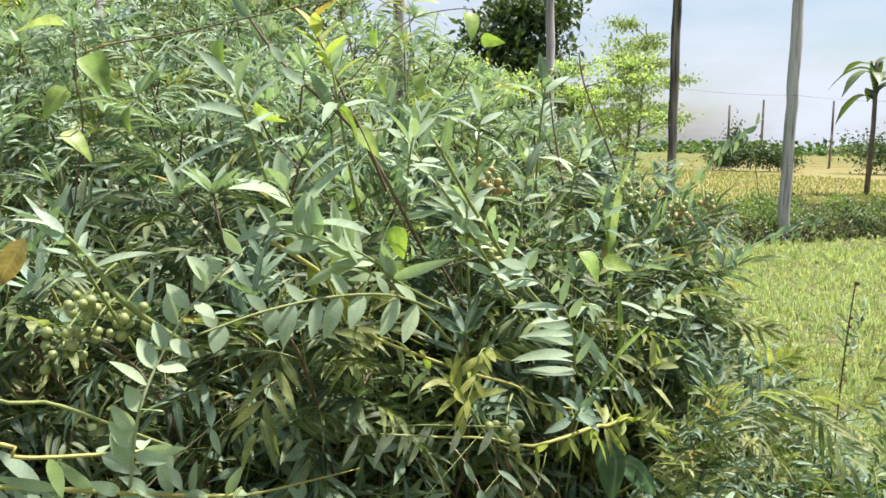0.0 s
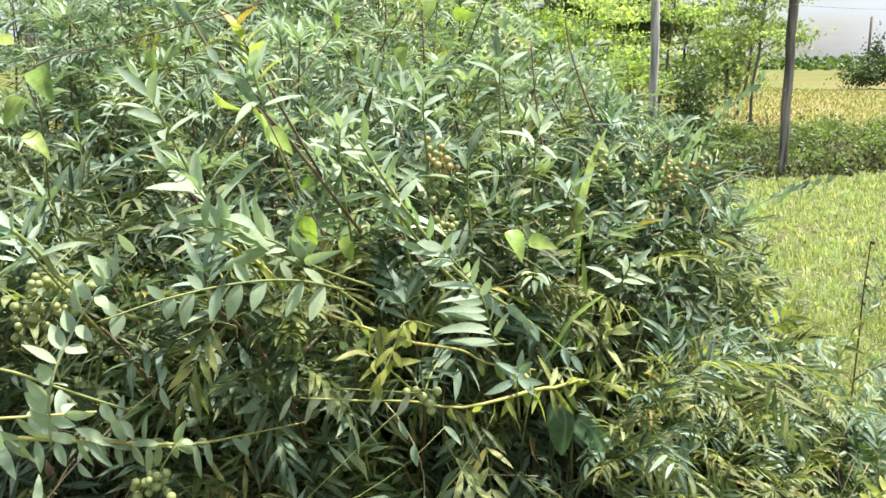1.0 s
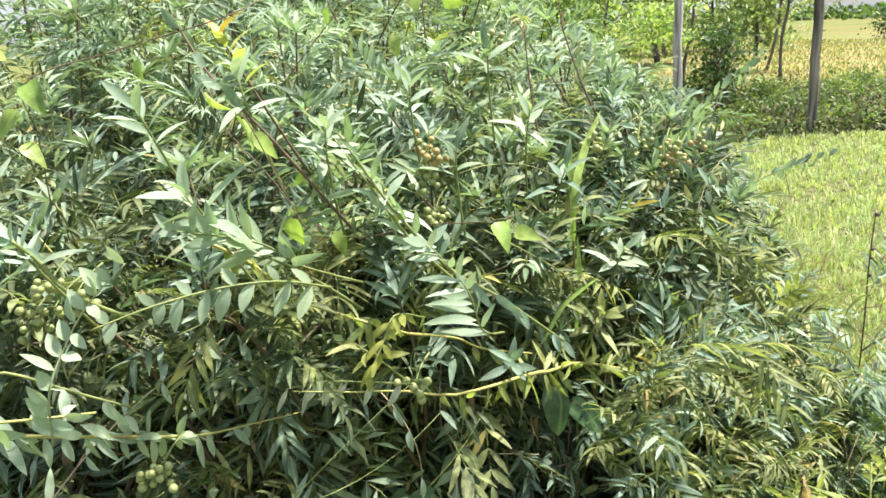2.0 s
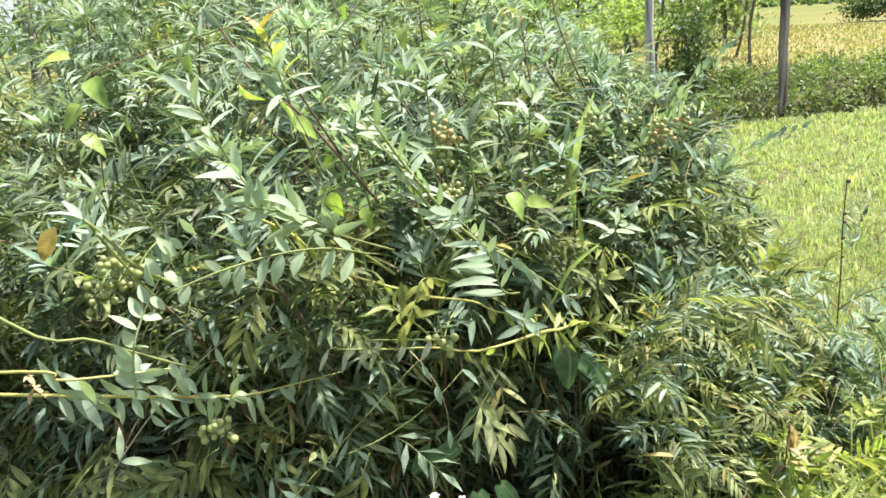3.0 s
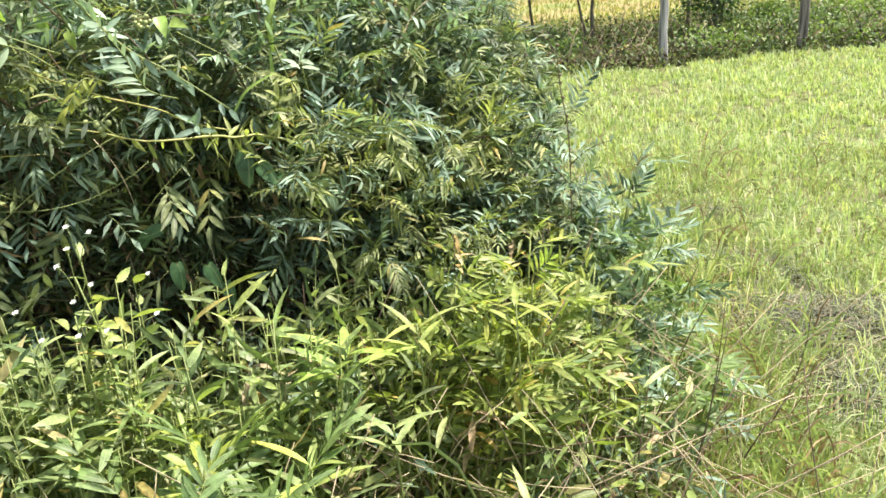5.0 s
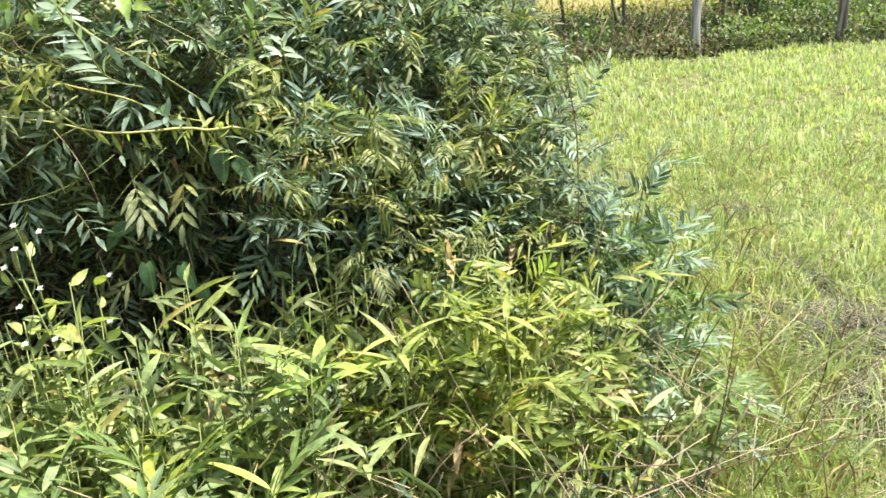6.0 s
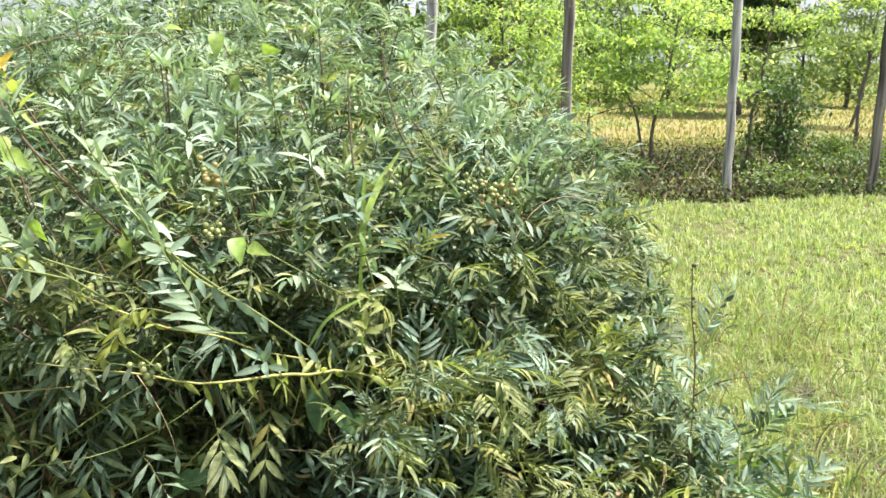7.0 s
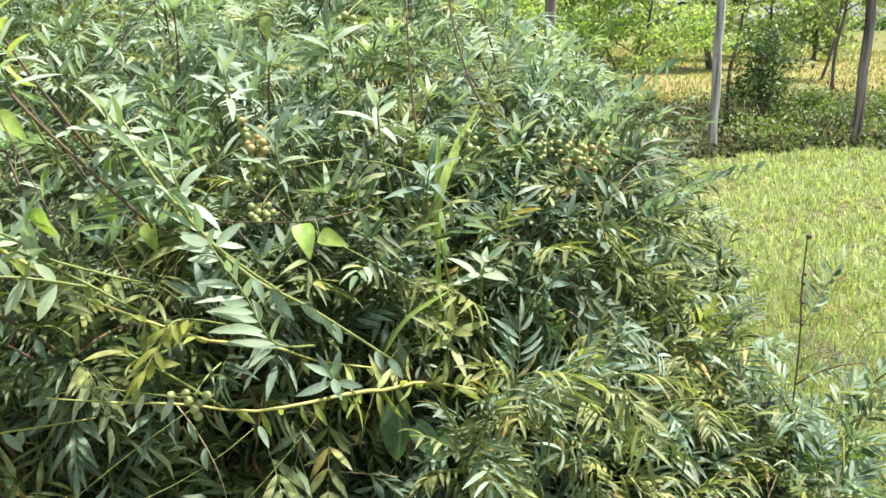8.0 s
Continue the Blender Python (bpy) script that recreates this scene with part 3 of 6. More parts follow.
    # old leaves in the shade inside
    for _ in range(4000):
        if rng.random() < 0.35:
            c, r, _n = LOBES[int(rng.integers(len(LOBES)))]
            p = np.array(c) + np.array(r) * unit(rng.normal(size=3)) * rng.uniform(0.45, 0.92)
        else:
            x = rng.uniform(-1.5, 0.4)
            y = front_edge(x) + 0.08 + 1.4 * rng.random() ** 1.4
            p = np.array((x, y, rng.uniform(0.45, max(0.6, canopy(x, y) - 0.12))))
        if p[2] > 0.15 and (rng.random() < 0.4 or not hollow(p)):
            rest.append(moved(SMALL_LEAVES[int(rng.integers(8))], frame_of(p, unit(rng.normal(size=3) + (0.2, -0.4, 0.0)), UP + rng.normal(0, 0.5, 3), rng.uniform(0.9, 1.3))))
    # dead twigs and withered leaves in the hollow
    for k in range(420):
        x = rng.uniform(-0.6, 0.4)
        p = np.array((x, front_edge(x) + rng.uniform(0.06, 0.4), rng.uniform(0.7, 1.16)))
        if k < 130:
            q = p + rng.normal(0, 1, 3) * (0.12, 0.06, 0.09)
            rest.append(tube(bend(p, 0.5 * (p + q) + rng.normal(0, 0.015, 3), q, 5), (0.0015, 0.0008), 3, 6 if k % 3 else 7))
        else:
            rest.append(moved(leaflet(rng.uniform(0.03, 0.06), rng.uniform(0.006, 0.012), 2, 0.5, 0.6), frame_of(p, unit(rng.normal(size=3) + (0, 0, -0.8)), rng.normal(size=3)), 5 if k % 2 else 3))
    rest = [shape for shape in rest if not fruit_gap(shape)]
    part("foliage", joined(rest), [SHRUB_LEAF, GREEN_STEM, PALE_LEAF, OLIVE_LEAF, SHADE_LEAF, DRY_LEAF, BROWN_STEM, STRAW], shrub, kind="stuff")
    return shrub


SHRUB = make_shrub()


def hanging_row(path, step, length, width, way, both=False, taper=0.4, loose=0.24):
    """Leaflets in a row along a stalk, all hanging the same way."""
    run = np.concatenate([[0], np.cumsum(np.linalg.norm(np.diff(path, axis=0), axis=1))])
    shapes, d, k = [], step * 0.6, 0
    while d < run[-1]:
        p = np.array([np.interp(d, run, path[:, i]) for i in range(3)])
        f = d / run[-1]
        size = 1 - taper * f
        for sign in ((1, -1) if both else (1,)):
            if rng.random() < 0.14:
                continue
            w = unit(np.asarray(way) * sign + rng.normal(0, loose, 3) + 0.35 * unit(path[-1] - path[0]))
            shapes.append(moved(leaflet(length * size * rng.uniform(0.7, 1.2), width * rng.uniform(0.8, 1.2), 5, rng.uniform(0, 0.6), rng.uniform(0.05, 0.35)), frame_of(p, w, np.array((0.15, -0.75, 0.65)) + rng.normal(0, 1.4 * loose, 3))))
        d += step * rng.uniform(0.6, 1.5)
    return shapes


# shoots that stand out from the mass
def special_shoot(points, radii, stem_mat, leaf_mat, rows, label, loose=0.24):
    """A branch part with its own leaves: rows of (first, last share of the path, step, length, width, way, both sides)."""
    path = smooth_path(np.array(points) + np.array((0.013, -0.025, 0.008)), 18)
    br = part("branch", tube(path, radii, 6), stem_mat, SHRUB, label)
    for first, last, step, length, width, way, both in rows:
        sub = path[int(first * 17):int(last * 17) + 1]
        for s in hanging_row(sub, step, length, width, way, both, loose=loose):
            part("leaflet", s, leaf_mat, br)
    return br


special_shoot([(-0.02, 0.77, 1.383), (-0.056, 0.72, 1.406), (-0.102, 0.68, 1.413), (-0.151, 0.624, 1.412), (-0.196, 0.577, 1.402)], (0.001584, 0.000864), GREEN_STEM, PALE_LEAF,
              [(0.05, 1, 0.02, 0.042, 0.0135, (-0.05, -0.35, -0.9), False), (0.1, 1, 0.032, 0.032, 0.010, (-0.3, 0.0, 0.85), False)], "green shoot with a row of pale hanging leaflets", 0.1)
special_shoot([(-0.243, 0.56, 1.29), (-0.233, 0.555, 1.347), (-0.222, 0.57, 1.384), (-0.201, 0.585, 1.423), (-0.167, 0.605, 1.46)], (0.00135, 0.0007), PALE_STEM, PALE_LEAF,
              [(0.1, 1, 0.0135, 0.036, 0.0125, (-0.75, -0.3, 0.6), False), (0.1, 1, 0.03, 0.03, 0.0115, (0.75, -0.3, -0.35), False)], "pale green upright shoot with broad leaflets")
special_shoot([(-0.66, 0.60, 1.28), (-0.36, 0.625, 1.26), (-0.282, 0.715, 1.213), (-0.208, 0.76, 1.193), (-0.158, 0.795, 1.19), (-0.1, 0.86, 1.18)], (0.0024, 0.002, 0.0006), YELLOW_STEM, PALE_LEAF,
              [(0.18, 0.6, 0.014, 0.052, 0.0105, (-0.1, -0.2, -0.95), False), (0.18, 0.68, 0.022, 0.055, 0.012, (-0.4, -0.5, 0.5), True), (0.6, 0.92, 0.016, 0.045, 0.01, (0.2, -0.3, -0.9), False)], "yellow-green branch with long hanging leaves")
special_shoot([(-0.72, 0.72, 1.50), (-0.40, 0.60, 1.36), (-0.33, 0.63, 1.33), (-0.285, 0.655, 1.30), (-0.24, 0.69, 1.265)], (0.0021, 0.0014), GREEN_STEM, PALE_LEAF,
              [(0.62, 1, 0.05, 0.05, 0.012, (-0.2, -0.6, -0.3), False)], "thick pale stem with a few broad leaves")
special_shoot([(-0.62, 0.50, 1.34), (-0.34, 0.53, 1.335), (-0.31, 0.53, 1.325), (-0.27, 0.56, 1.315), (-0.22, 0.60, 1.305)], (0.002, 0.0012), YELLOW_STEM, PALE_LEAF,
              [(0.55, 1, 0.028, 0.052, 0.0125, (0.5, -0.5, 0.15), True)], "yellow branch end with broad pale leaves")
special_shoot([(0.037, 0.90, 1.277), (0.087, 0.975, 1.242), (0.119, 1.03, 1.204), (0.187, 1.085, 1.175)], (0.0021, 0.0014), YELLOW_STEM, WEED_LEAF,
              [(0.5, 1, 0.03, 0.04, 0.01, (0.1, -0.2, -0.9), False)], "bare yellow-brown branch")
special_shoot([(-0.07, 0.75, 1.262), (-0.01, 0.79, 1.244), (0.042, 0.831, 1.228), (0.09, 0.88, 1.20), (0.137, 0.93, 1.19), (0.19, 0.985, 1.186), (0.22, 1.03, 1.172), (0.253, 1.06, 1.172), (0.30, 1.115, 1.145), (0.356, 1.166, 1.112)], (0.0008, 0.0014, 0.0019, 0.0028, 0.0024, 0.0012), YELLOW_STEM, YOUNG_LEAF,
              [(0.35, 0.6, 0.024, 0.045, 0.009, (-0.35, -0.2, -0.9), False), (0.55, 1, 0.017, 0.052, 0.009, (0.15, -0.3, -0.8), True), (0.7, 1, 0.02, 0.042, 0.0085, (0.5, -0.3, 0.6), True)], "long arching yellow branch", 0.5)
special_shoot([(0.06, 0.805, 1.25), (0.0, 0.80, 1.253), (-0.045, 0.80, 1.252), (-0.10, 0.80, 1.24)], (0.0012, 0.0007), GREEN_STEM, UNDER_LEAF,
              [(0.0, 0.4, 0.024, 0.045, 0.008, (-0.1, -0.25, -0.95), False), (0.45, 1, 0.0115, 0.05, 0.0062, (-0.1, -0.25, -0.95), False)], "thin stalk with narrow whitish leaflets", 0.12)
special_shoot([(0.06, 0.9, 1.3), (0.035, 0.84, 1.325), (0.025, 0.81, 1.30), (0.01, 0.785, 1.262)], (0.001152, 0.00072), GREEN_STEM, YOUNG_LEAF,
              [(0.2, 1, 0.013, 0.044, 0.009, (-0.55, -0.3, -0.75), False), (0.2, 1, 0.015, 0.03, 0.008, (0.6, -0.3, -0.5), False)], "bright yellow-green young shoot")
special_shoot([(0.0, 0.83, 1.37), (-0.054, 0.765, 1.411), (-0.09, 0.742, 1.443), (-0.158, 0.682, 1.472)], (0.001584, 0.000864), GREEN_STEM, PALE_LEAF,
              [(0.4, 1, 0.012, 0.05, 0.012, (-0.8, -0.35, 0.15), False), (0.3, 1, 0.016, 0.05, 0.012, (0.1, -0.2, 0.9), False)], "shoot with pale silvery leaves")
special_shoot([(0.16, 0.93, 1.27), (0.14, 0.86, 1.30), (0.125, 0.83, 1.365), (0.075, 0.845, 1.42)], (0.0016, 0.0007), GREEN_STEM, PALE_LEAF,
              [(0.2, 1, 0.0155, 0.066, 0.0115, (-0.95, -0.15, -0.05), False), (0.3, 1, 0.024, 0.042, 0.0095, (0.5, -0.35, 0.7), False)], "fan-like pale green leaf", 0.14)
special_shoot([(-0.03, 0.9, 1.42), (-0.091, 0.817, 1.544), (-0.149, 0.83, 1.599), (-0.185, 0.853, 1.632), (-0.23, 0.88, 1.69)], (0.0021, 0.0014), BROWN_STEM, SHRUB_LEAF,
              [(0.3, 1, 0.05, 0.045, 0.011, (-0.4, -0.5, 0.7), True)], "bare dark twig")
special_shoot([(0.1, 0.97, 1.32), (0.051, 0.904, 1.397), (-0.001, 0.884, 1.482), (-0.062, 0.903, 1.559)], (0.00252, 0.00108), GREEN_STEM, PALE_LEAF,
              [(0.3, 1, 0.018, 0.046, 0.0105, (-0.75, -0.4, 0.35), True)], "shoot with pale leaves")
special_shoot([(-0.33, 0.665, 1.465), (-0.313, 0.68, 1.437), (-0.288, 0.685, 1.402), (-0.25, 0.74, 1.35)], (0.0022, 0.003), GREEN_STEM, SHRUB_LEAF, [(0.0, 0.3, 0.02, 0.045, 0.010, (-0.5, -0.4, 0.6), True)], "thick green shoot")
special_shoot([(-0.173, 0.745, 1.452), (-0.122, 0.785, 1.407), (-0.099, 0.85, 1.344), (-0.035, 0.875, 1.308), (0.037, 0.90, 1.277)], (0.0024, 0.0019), YELLOW_STEM, WEED_LEAF, [(0.1, 0.95, 0.024, 0.04, 0.009, (-0.3, -0.5, 0.7), True)], "thick yellow-green shoot with young leaves")
special_shoot([(0.29, 1.36, 1.50), (0.262, 1.345, 1.56), (0.23, 1.37, 1.65), (0.222, 1.38, 1.70)], (0.00216, 0.00108), BROWN_STEM, DRY_LEAF, [(0.7, 1, 0.04, 0.02, 0.006, (0.2, -0.3, 0.9), True)], "dry dark twig")
special_shoot([(0.19, 1.30, 1.48), (0.175, 1.32, 1.57), (0.165, 1.34, 1.66)], (0.00216, 0.00108), BROWN_STEM, DRY_LEAF, [(0.8, 1, 0.04, 0.02, 0.006, (0.2, -0.3, 0.9), True)], "dry dark twig")
special_shoot([(0.38, 1.55, 1.3), (0.47, 1.5, 1.48), (0.60, 1.52, 1.60)], (0.00216, 0.000864), GREEN_STEM, SHRUB_LEAF, [(0.3, 1, 0.022, 0.04, 0.01, (0.2, -0.5, 0.8), True)], "outstanding leafy shoot")
special_shoot([(0.45, 1.5, 1.25), (0.60, 1.52, 1.36), (0.74, 1.56, 1.40)], (0.00216, 0.000864), GREEN_STEM, SHRUB_LEAF, [(0.3, 1, 0.02, 0.04, 0.011, (0.3, -0.5, 0.8), True)], "outstanding leafy shoot")


def rosette(at, way, count, length, width, leaf_mat, label):
    """A shoot tip with long leaves that spread round it, the lower ones flat, the upper ones upright."""
    at, way = np.array(at), unit(way)
    path = bend(at - way * 0.1 + (0.01, 0.05, -0.06), at - way * 0.05, at, 7)
    br = part("branch", tube(path, (0.002, 0.0012), 5), GREEN_STEM, SHRUB, label)
    m = frame_of((0, 0, 0), way)
    for k in range(count):
        f, a = k / (count - 1), 2.4 * k + at[0] * 40
        w = way * (0.1 + 0.9 * f) + (1.05 - 0.6 * f) * (math.cos(a) * m[:3, 0] + math.sin(a) * m[:3, 2])
        blade = leaflet(length * rng.uniform(0.65, 1.1) * (1 - 0.35 * f), width * rng.uniform(0.85, 1.15), 7, rng.uniform(0.1, 0.5), rng.uniform(0.1, 0.4), 0.95)
        part("leaf", moved(blade, frame_of(at - way * 0.045 * (1 - f), w, way + rng.normal(0, 0.2, 3))), leaf_mat, br)


silver, fresh = "shoot tip with long silvery green leaves", "shoot tip with long fresh green leaves"
UPPER_TIPS = [  # place, way, leaves, length, width, leaf
        ((-0.142, 0.690, 1.510), (-0.35, -0.3, 0.8), 10, 0.095, 0.0145, PALE_LEAF), ((-0.085, 0.715, 1.440), (-0.75, -0.3, 0.3), 8, 0.085, 0.0125, PALE_LEAF), ((0.030, 0.862, 1.490), (0.0, -0.35, 0.9), 9, 0.075, 0.0125, PALE_LEAF),
        ((0.108, 0.965, 1.512), (0.1, -0.3, 0.9), 8, 0.07, 0.0115, SHRUB_LEAF), ((-0.183, 0.690, 1.600), (-0.2, -0.3, 0.9), 9, 0.08, 0.012, PALE_LEAF), ((-0.030, 0.840, 1.560), (0.2, -0.3, 0.9), 9, 0.07, 0.0115, PALE_LEAF),
        ((-0.110, 0.780, 1.630), (-0.1, -0.2, 0.9), 8, 0.075, 0.011, PALE_LEAF), ((0.143, 1.070, 1.640), (0.1, -0.3, 0.9), 8, 0.065, 0.011, SHRUB_LEAF), ((0.307, 1.060, 1.250), (0.35, -0.6, 0.6), 9, 0.07, 0.011, OLIVE_LEAF)]
LOWER_TIPS = [
        ((-0.318, 0.640, 1.475), (-0.25, -0.35, 0.8), 11, 0.06, 0.0095, PALE_LEAF), ((0.200, 1.090, 1.550), (0.2, -0.4, 0.8), 8, 0.065, 0.011, PALE_LEAF),
        ((0.250, 1.170, 1.450), (0.3, -0.4, 0.8), 8, 0.065, 0.011, SHRUB_LEAF), ((0.050, 0.960, 1.600), (0.1, -0.3, 0.9), 8, 0.07, 0.011, PALE_LEAF), ((0.010, 0.770, 1.310), (-0.4, -0.5, 0.5), 8, 0.06, 0.0105, OLIVE_LEAF),
        ((0.340, 1.130, 1.330), (0.3, -0.5, 0.7), 8, 0.065, 0.0105, PALE_LEAF), ((0.420, 1.270, 1.260), (0.4, -0.5, 0.7), 8, 0.065, 0.0105, SHRUB_LEAF), ((0.180, 0.930, 1.230), (0.1, -0.6, 0.5), 8, 0.06, 0.0105, SHRUB_LEAF)]
for at, way, count, length, width, mat in UPPER_TIPS + LOWER_TIPS:
    rosette(at, way, count, length, width, mat, silver if mat is PALE_LEAF else fresh)
special_shoot([(-0.02, 0.84, 1.549), (0.037, 0.855, 1.454), (0.099, 0.885, 1.37), (0.158, 0.925, 1.319), (0.24, 0.985, 1.235)], (0.0019, 0.0024, 0.0015), GREEN_STEM, SHRUB_LEAF,
              [(0.05, 0.5, 0.03, 0.06, 0.011, (-0.2, -0.4, 0.8), False), (0.5, 1, 0.03, 0.05, 0.010, (0.4, -0.4, -0.6), False)], "long grey-green shoot lying across the shrub")


def sunny_shoot(at, reach):
    """A leafy shoot that leans out of the lower front into the sun."""
    at = np.array(at)
    out = np.array((0.45, -0.75, 0.55)) + rng.normal(0, 0.2, 3)
    path = bend(at - (0.02, -0.12, 0.12), at + out * reach * 0.4, at + out * reach, 8)
    ob = part("branch", tube(path, (0.0022, 0.0011), 5), GREEN_STEM, SHRUB, "olive-green shoot leaning out into the sun")
    for m in leaf_poses(path, 0.35, 0.026, (0.6, 0.95), 0.7):
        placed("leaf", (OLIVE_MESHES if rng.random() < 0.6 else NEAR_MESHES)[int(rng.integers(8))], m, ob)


for at in [(0.30, 1.10, 1.09), (0.37, 1.17, 1.09), (0.43, 1.22, 1.10), (0.50, 1.29, 1.06), (0.34, 1.13, 1.13), (0.29, 1.08, 1.02), (0.35, 1.15, 0.94), (0.43, 1.23, 1.02), (0.5, 1.31, 0.9), (0.58, 1.4, 0.82), (0.42, 1.22, 0.86), (0.66, 1.5, 0.75), (0.38, 1.2, 0.8), (0.55, 1.36, 0.74), (0.46, 1.28, 0.95), (0.62, 1.44, 0.68)]:
    sunny_shoot(at, rng.uniform(0.1, 0.18))


def whip(k):
    """A long thin bare stem that lies across the front of the shrub."""
    x = rng.uniform(-0.45, 0.75)
    z = rng.uniform(1.05, 1.5)
    p = np.array((x, front_edge(x) - 0.03 + max(0, 0.5 * (z - 1.25)), z))
    a = rng.uniform(0.1, 1.35) * (1 if rng.random() < 0.65 else -1)
    d = np.array((math.cos(a) * 0.7, math.cos(a) * 0.7, math.sin(abs(a)) * (1 if a > 0 else -1))) * rng.uniform(0.08, 0.2)
    path = bend(p - d, p + rng.normal(0, 0.045, 3) + (0, 0, 0.03), p + d, 9)
    ob = part("branch", tube(path, (0.0010, 0.0006), 4), (GREEN_STEM, BROWN_STEM, GREEN_STEM, STRAW)[k % 4], SHRUB)
    if k % 2:
        for s in hanging_row(path, 0.045, 0.042, 0.01, (0.3, -0.5, -0.7), k % 3 == 0):
            part("leaflet", s, SHRUB_LEAF if k % 4 == 1 else PALE_LEAF, ob)


for k in range(18):
    whip(k)


def ball(radius, rings=5, sides=8):
    """A berry: a slightly flattened ball with a small tip."""
    v, t = [(0, 0, radius * 0.97)], []
    for i in range(1, rings):
        a = math.pi * i / rings
        v += [(radius * math.sin(a) * math.cos(b), radius * math.sin(a) * math.sin(b), radius * 0.97 * math.cos(a)) for b in np.arange(sides) * 2 * math.pi / sides]
    v.append((0, 0, -radius * 1.12))
    for j in range(sides):
        t.append((0, 1 + j, 1 + (j + 1) % sides))
        for i in range(rings - 2):
            a, b = 1 + i * sides + j, 1 + i * sides + (j + 1) % sides
            t += [(a, a + sides, b + sides), (a, b + sides, b)]
        a, b, e = 1 + (rings - 2) * sides + j, 1 + (rings - 2) * sides + (j + 1) % sides, len(v) - 1
        t.append((a, e, b))
    v = np.array(v)
    return v, np.array(t), np.zeros((len(v), 2)), np.zeros(len(t), int)


BERRY_MESH, RIPE_MESH = mesh_of("berry", ball(0.0053), BERRY), mesh_of("berry", ball(0.0052), RIPE_BERRY)


def berry_cluster(at, count, spread, ripe=False):
    at = np.array(at) + np.array((0.012, -0.03, 0.006))
    top = at + np.array((0.01, 0.05, spread * 1.5))
    stalk = [tube(bend(top, at + (0, 0.02, spread), at, 6), (0.0016, 0.001), 4)]
    spots = []
    while len(spots) < count:
        p = at + rng.normal(0, 1, 3) * spread * np.array((0.5, 0.35, 0.5))
        if all(np.linalg.norm(p - q) > 0.0088 for q in spots) or rng.random() < 0.02:
            spots.append(p)
            stalk.append(tube(bend(at + (0, 0.004, spread * 0.4), 0.5 * (p + at) + (0, 0, 0.006), p, 3), (0.0007, 0.0005), 3))
    ob = part("fruit_stalk", joined(stalk), GREEN_STEM, SHRUB, "cluster of ripening yellowish berries" if ripe else "cluster of round green berries")
    for p in spots:
        m = np.eye(4)
        m[:3, :3] *= rng.uniform(0.82, 1.12)
        m[:3, 3] = p
        placed("berry", RIPE_MESH if ripe and rng.random() < 0.6 else BERRY_MESH, m, ob)


for at, count, spread, ripe in [((-0.360, 0.715, 1.358), 9, 0.021, False), ((-0.338, 0.725, 1.396), 9, 0.021, False), ((-0.308, 0.725, 1.382), 9, 0.02, False), ((-0.335, 0.72, 1.367), 8, 0.02, False), ((-0.212, 0.687, 1.186), 14, 0.02, False),
                                ((0.37, 1.50, 1.44), 11, 0.026, False), ((0.437, 1.46, 1.415), 14, 0.026, True), ((0.468, 1.43, 1.445), 9, 0.02, True), ((0.415, 1.44, 1.43), 10, 0.024, True),
                                ((0.125, 1.47, 1.465), 9, 0.024, False), ((0.052, 1.03, 1.493), 17, 0.022, True), ((0.06, 1.02, 1.415), 11, 0.018, False), ((0.38, 1.62, 1.455), 9, 0.024, False),
                                ((0.045, 1.03, 1.46), 13, 0.02, False), ((0.062, 0.82, 1.245), 8, 0.016, False), ((0.129, 1.16, 1.64), 8, 0.022, False), ((0.28, 1.26, 1.47), 8, 0.022, False)]:
    berry_cluster(at, count, spread, ripe)


# odd coloured leaves on the shrub
tuft = part("branch", tube(bend((-0.06, 0.86, 1.5), (-0.10, 0.81, 1.6), (-0.133, 0.80, 1.672), 6), (0.002, 0.0012), 4), BROWN_STEM, SHRUB, "shoot tip with reddish young leaves")
for k in range(9):
    w = unit(np.array((math.cos(2.4 * k), math.sin(2.4 * k) - 0.3, 1.3)))
    part("leaflet", moved(leaflet(0.04, 0.013, 5, 0.3, 0.3), frame_of((-0.133 + 0.003 * k, 0.80, 1.672 - 0.007 * k), w)), RED_LEAF if k < 2 else YOUNG_LEAF, tuft)
part("yellow_leaf", moved(leaflet(0.05, 0.02, 5, 0.3, 0.3), frame_of((-0.335, 0.61, 1.475), (-0.45, -0.2, -0.8), (0.4, -0.8, 0.3))), RED_LEAF, SHRUB, "single old yellow leaf")
for k in range(7):
    part("dry_flower", moved(leaflet(0.016, 0.009, 3, 0.4, 0.4), frame_of((-0.325 + 0.006 * rng.normal(), 0.51, 1.33 + 0.008 * rng.normal()), unit(rng.normal(size=3)))), DRY_LEAF, SHRUB, "shrivelled brown flower")


# ---- climbing vine over the shrub ----
def heart_leaf(size):
    """A heart-shaped leaf along +y, slightly cupped."""
    rim = []
    for k in range(17):
        a = -math.pi + 2 * math.pi * k / 16
        r = 0.5 * (1 - 0.28 * math.cos(a) ** 3 * (1 if math.cos(a) < 0 else -0.9)) * (1 - 0.45 * math.exp(-((abs(a) - math.pi) / 0.35) ** 2))
        tip = 1 + 0.35 * max(0.0, math.cos(a)) ** 6
        rim.append((0.66 * r * math.sin(a), 0.42 + r * tip * math.cos(a)))
    v = [(0, 0.42, 0.0)] + [(x, y, 0.25 * x * x * 2 - 0.25 * (y - 0.3) ** 2) for x, y in rim]
    t = [(0, k + 2, k + 1) for k in range(16)]
    v = np.array(v) * size
    uv = np.array([(0.4, 0.5)] + [(x * 2, y) for x, y in rim])
    return v, np.array(t), uv, np.zeros(len(t), int)


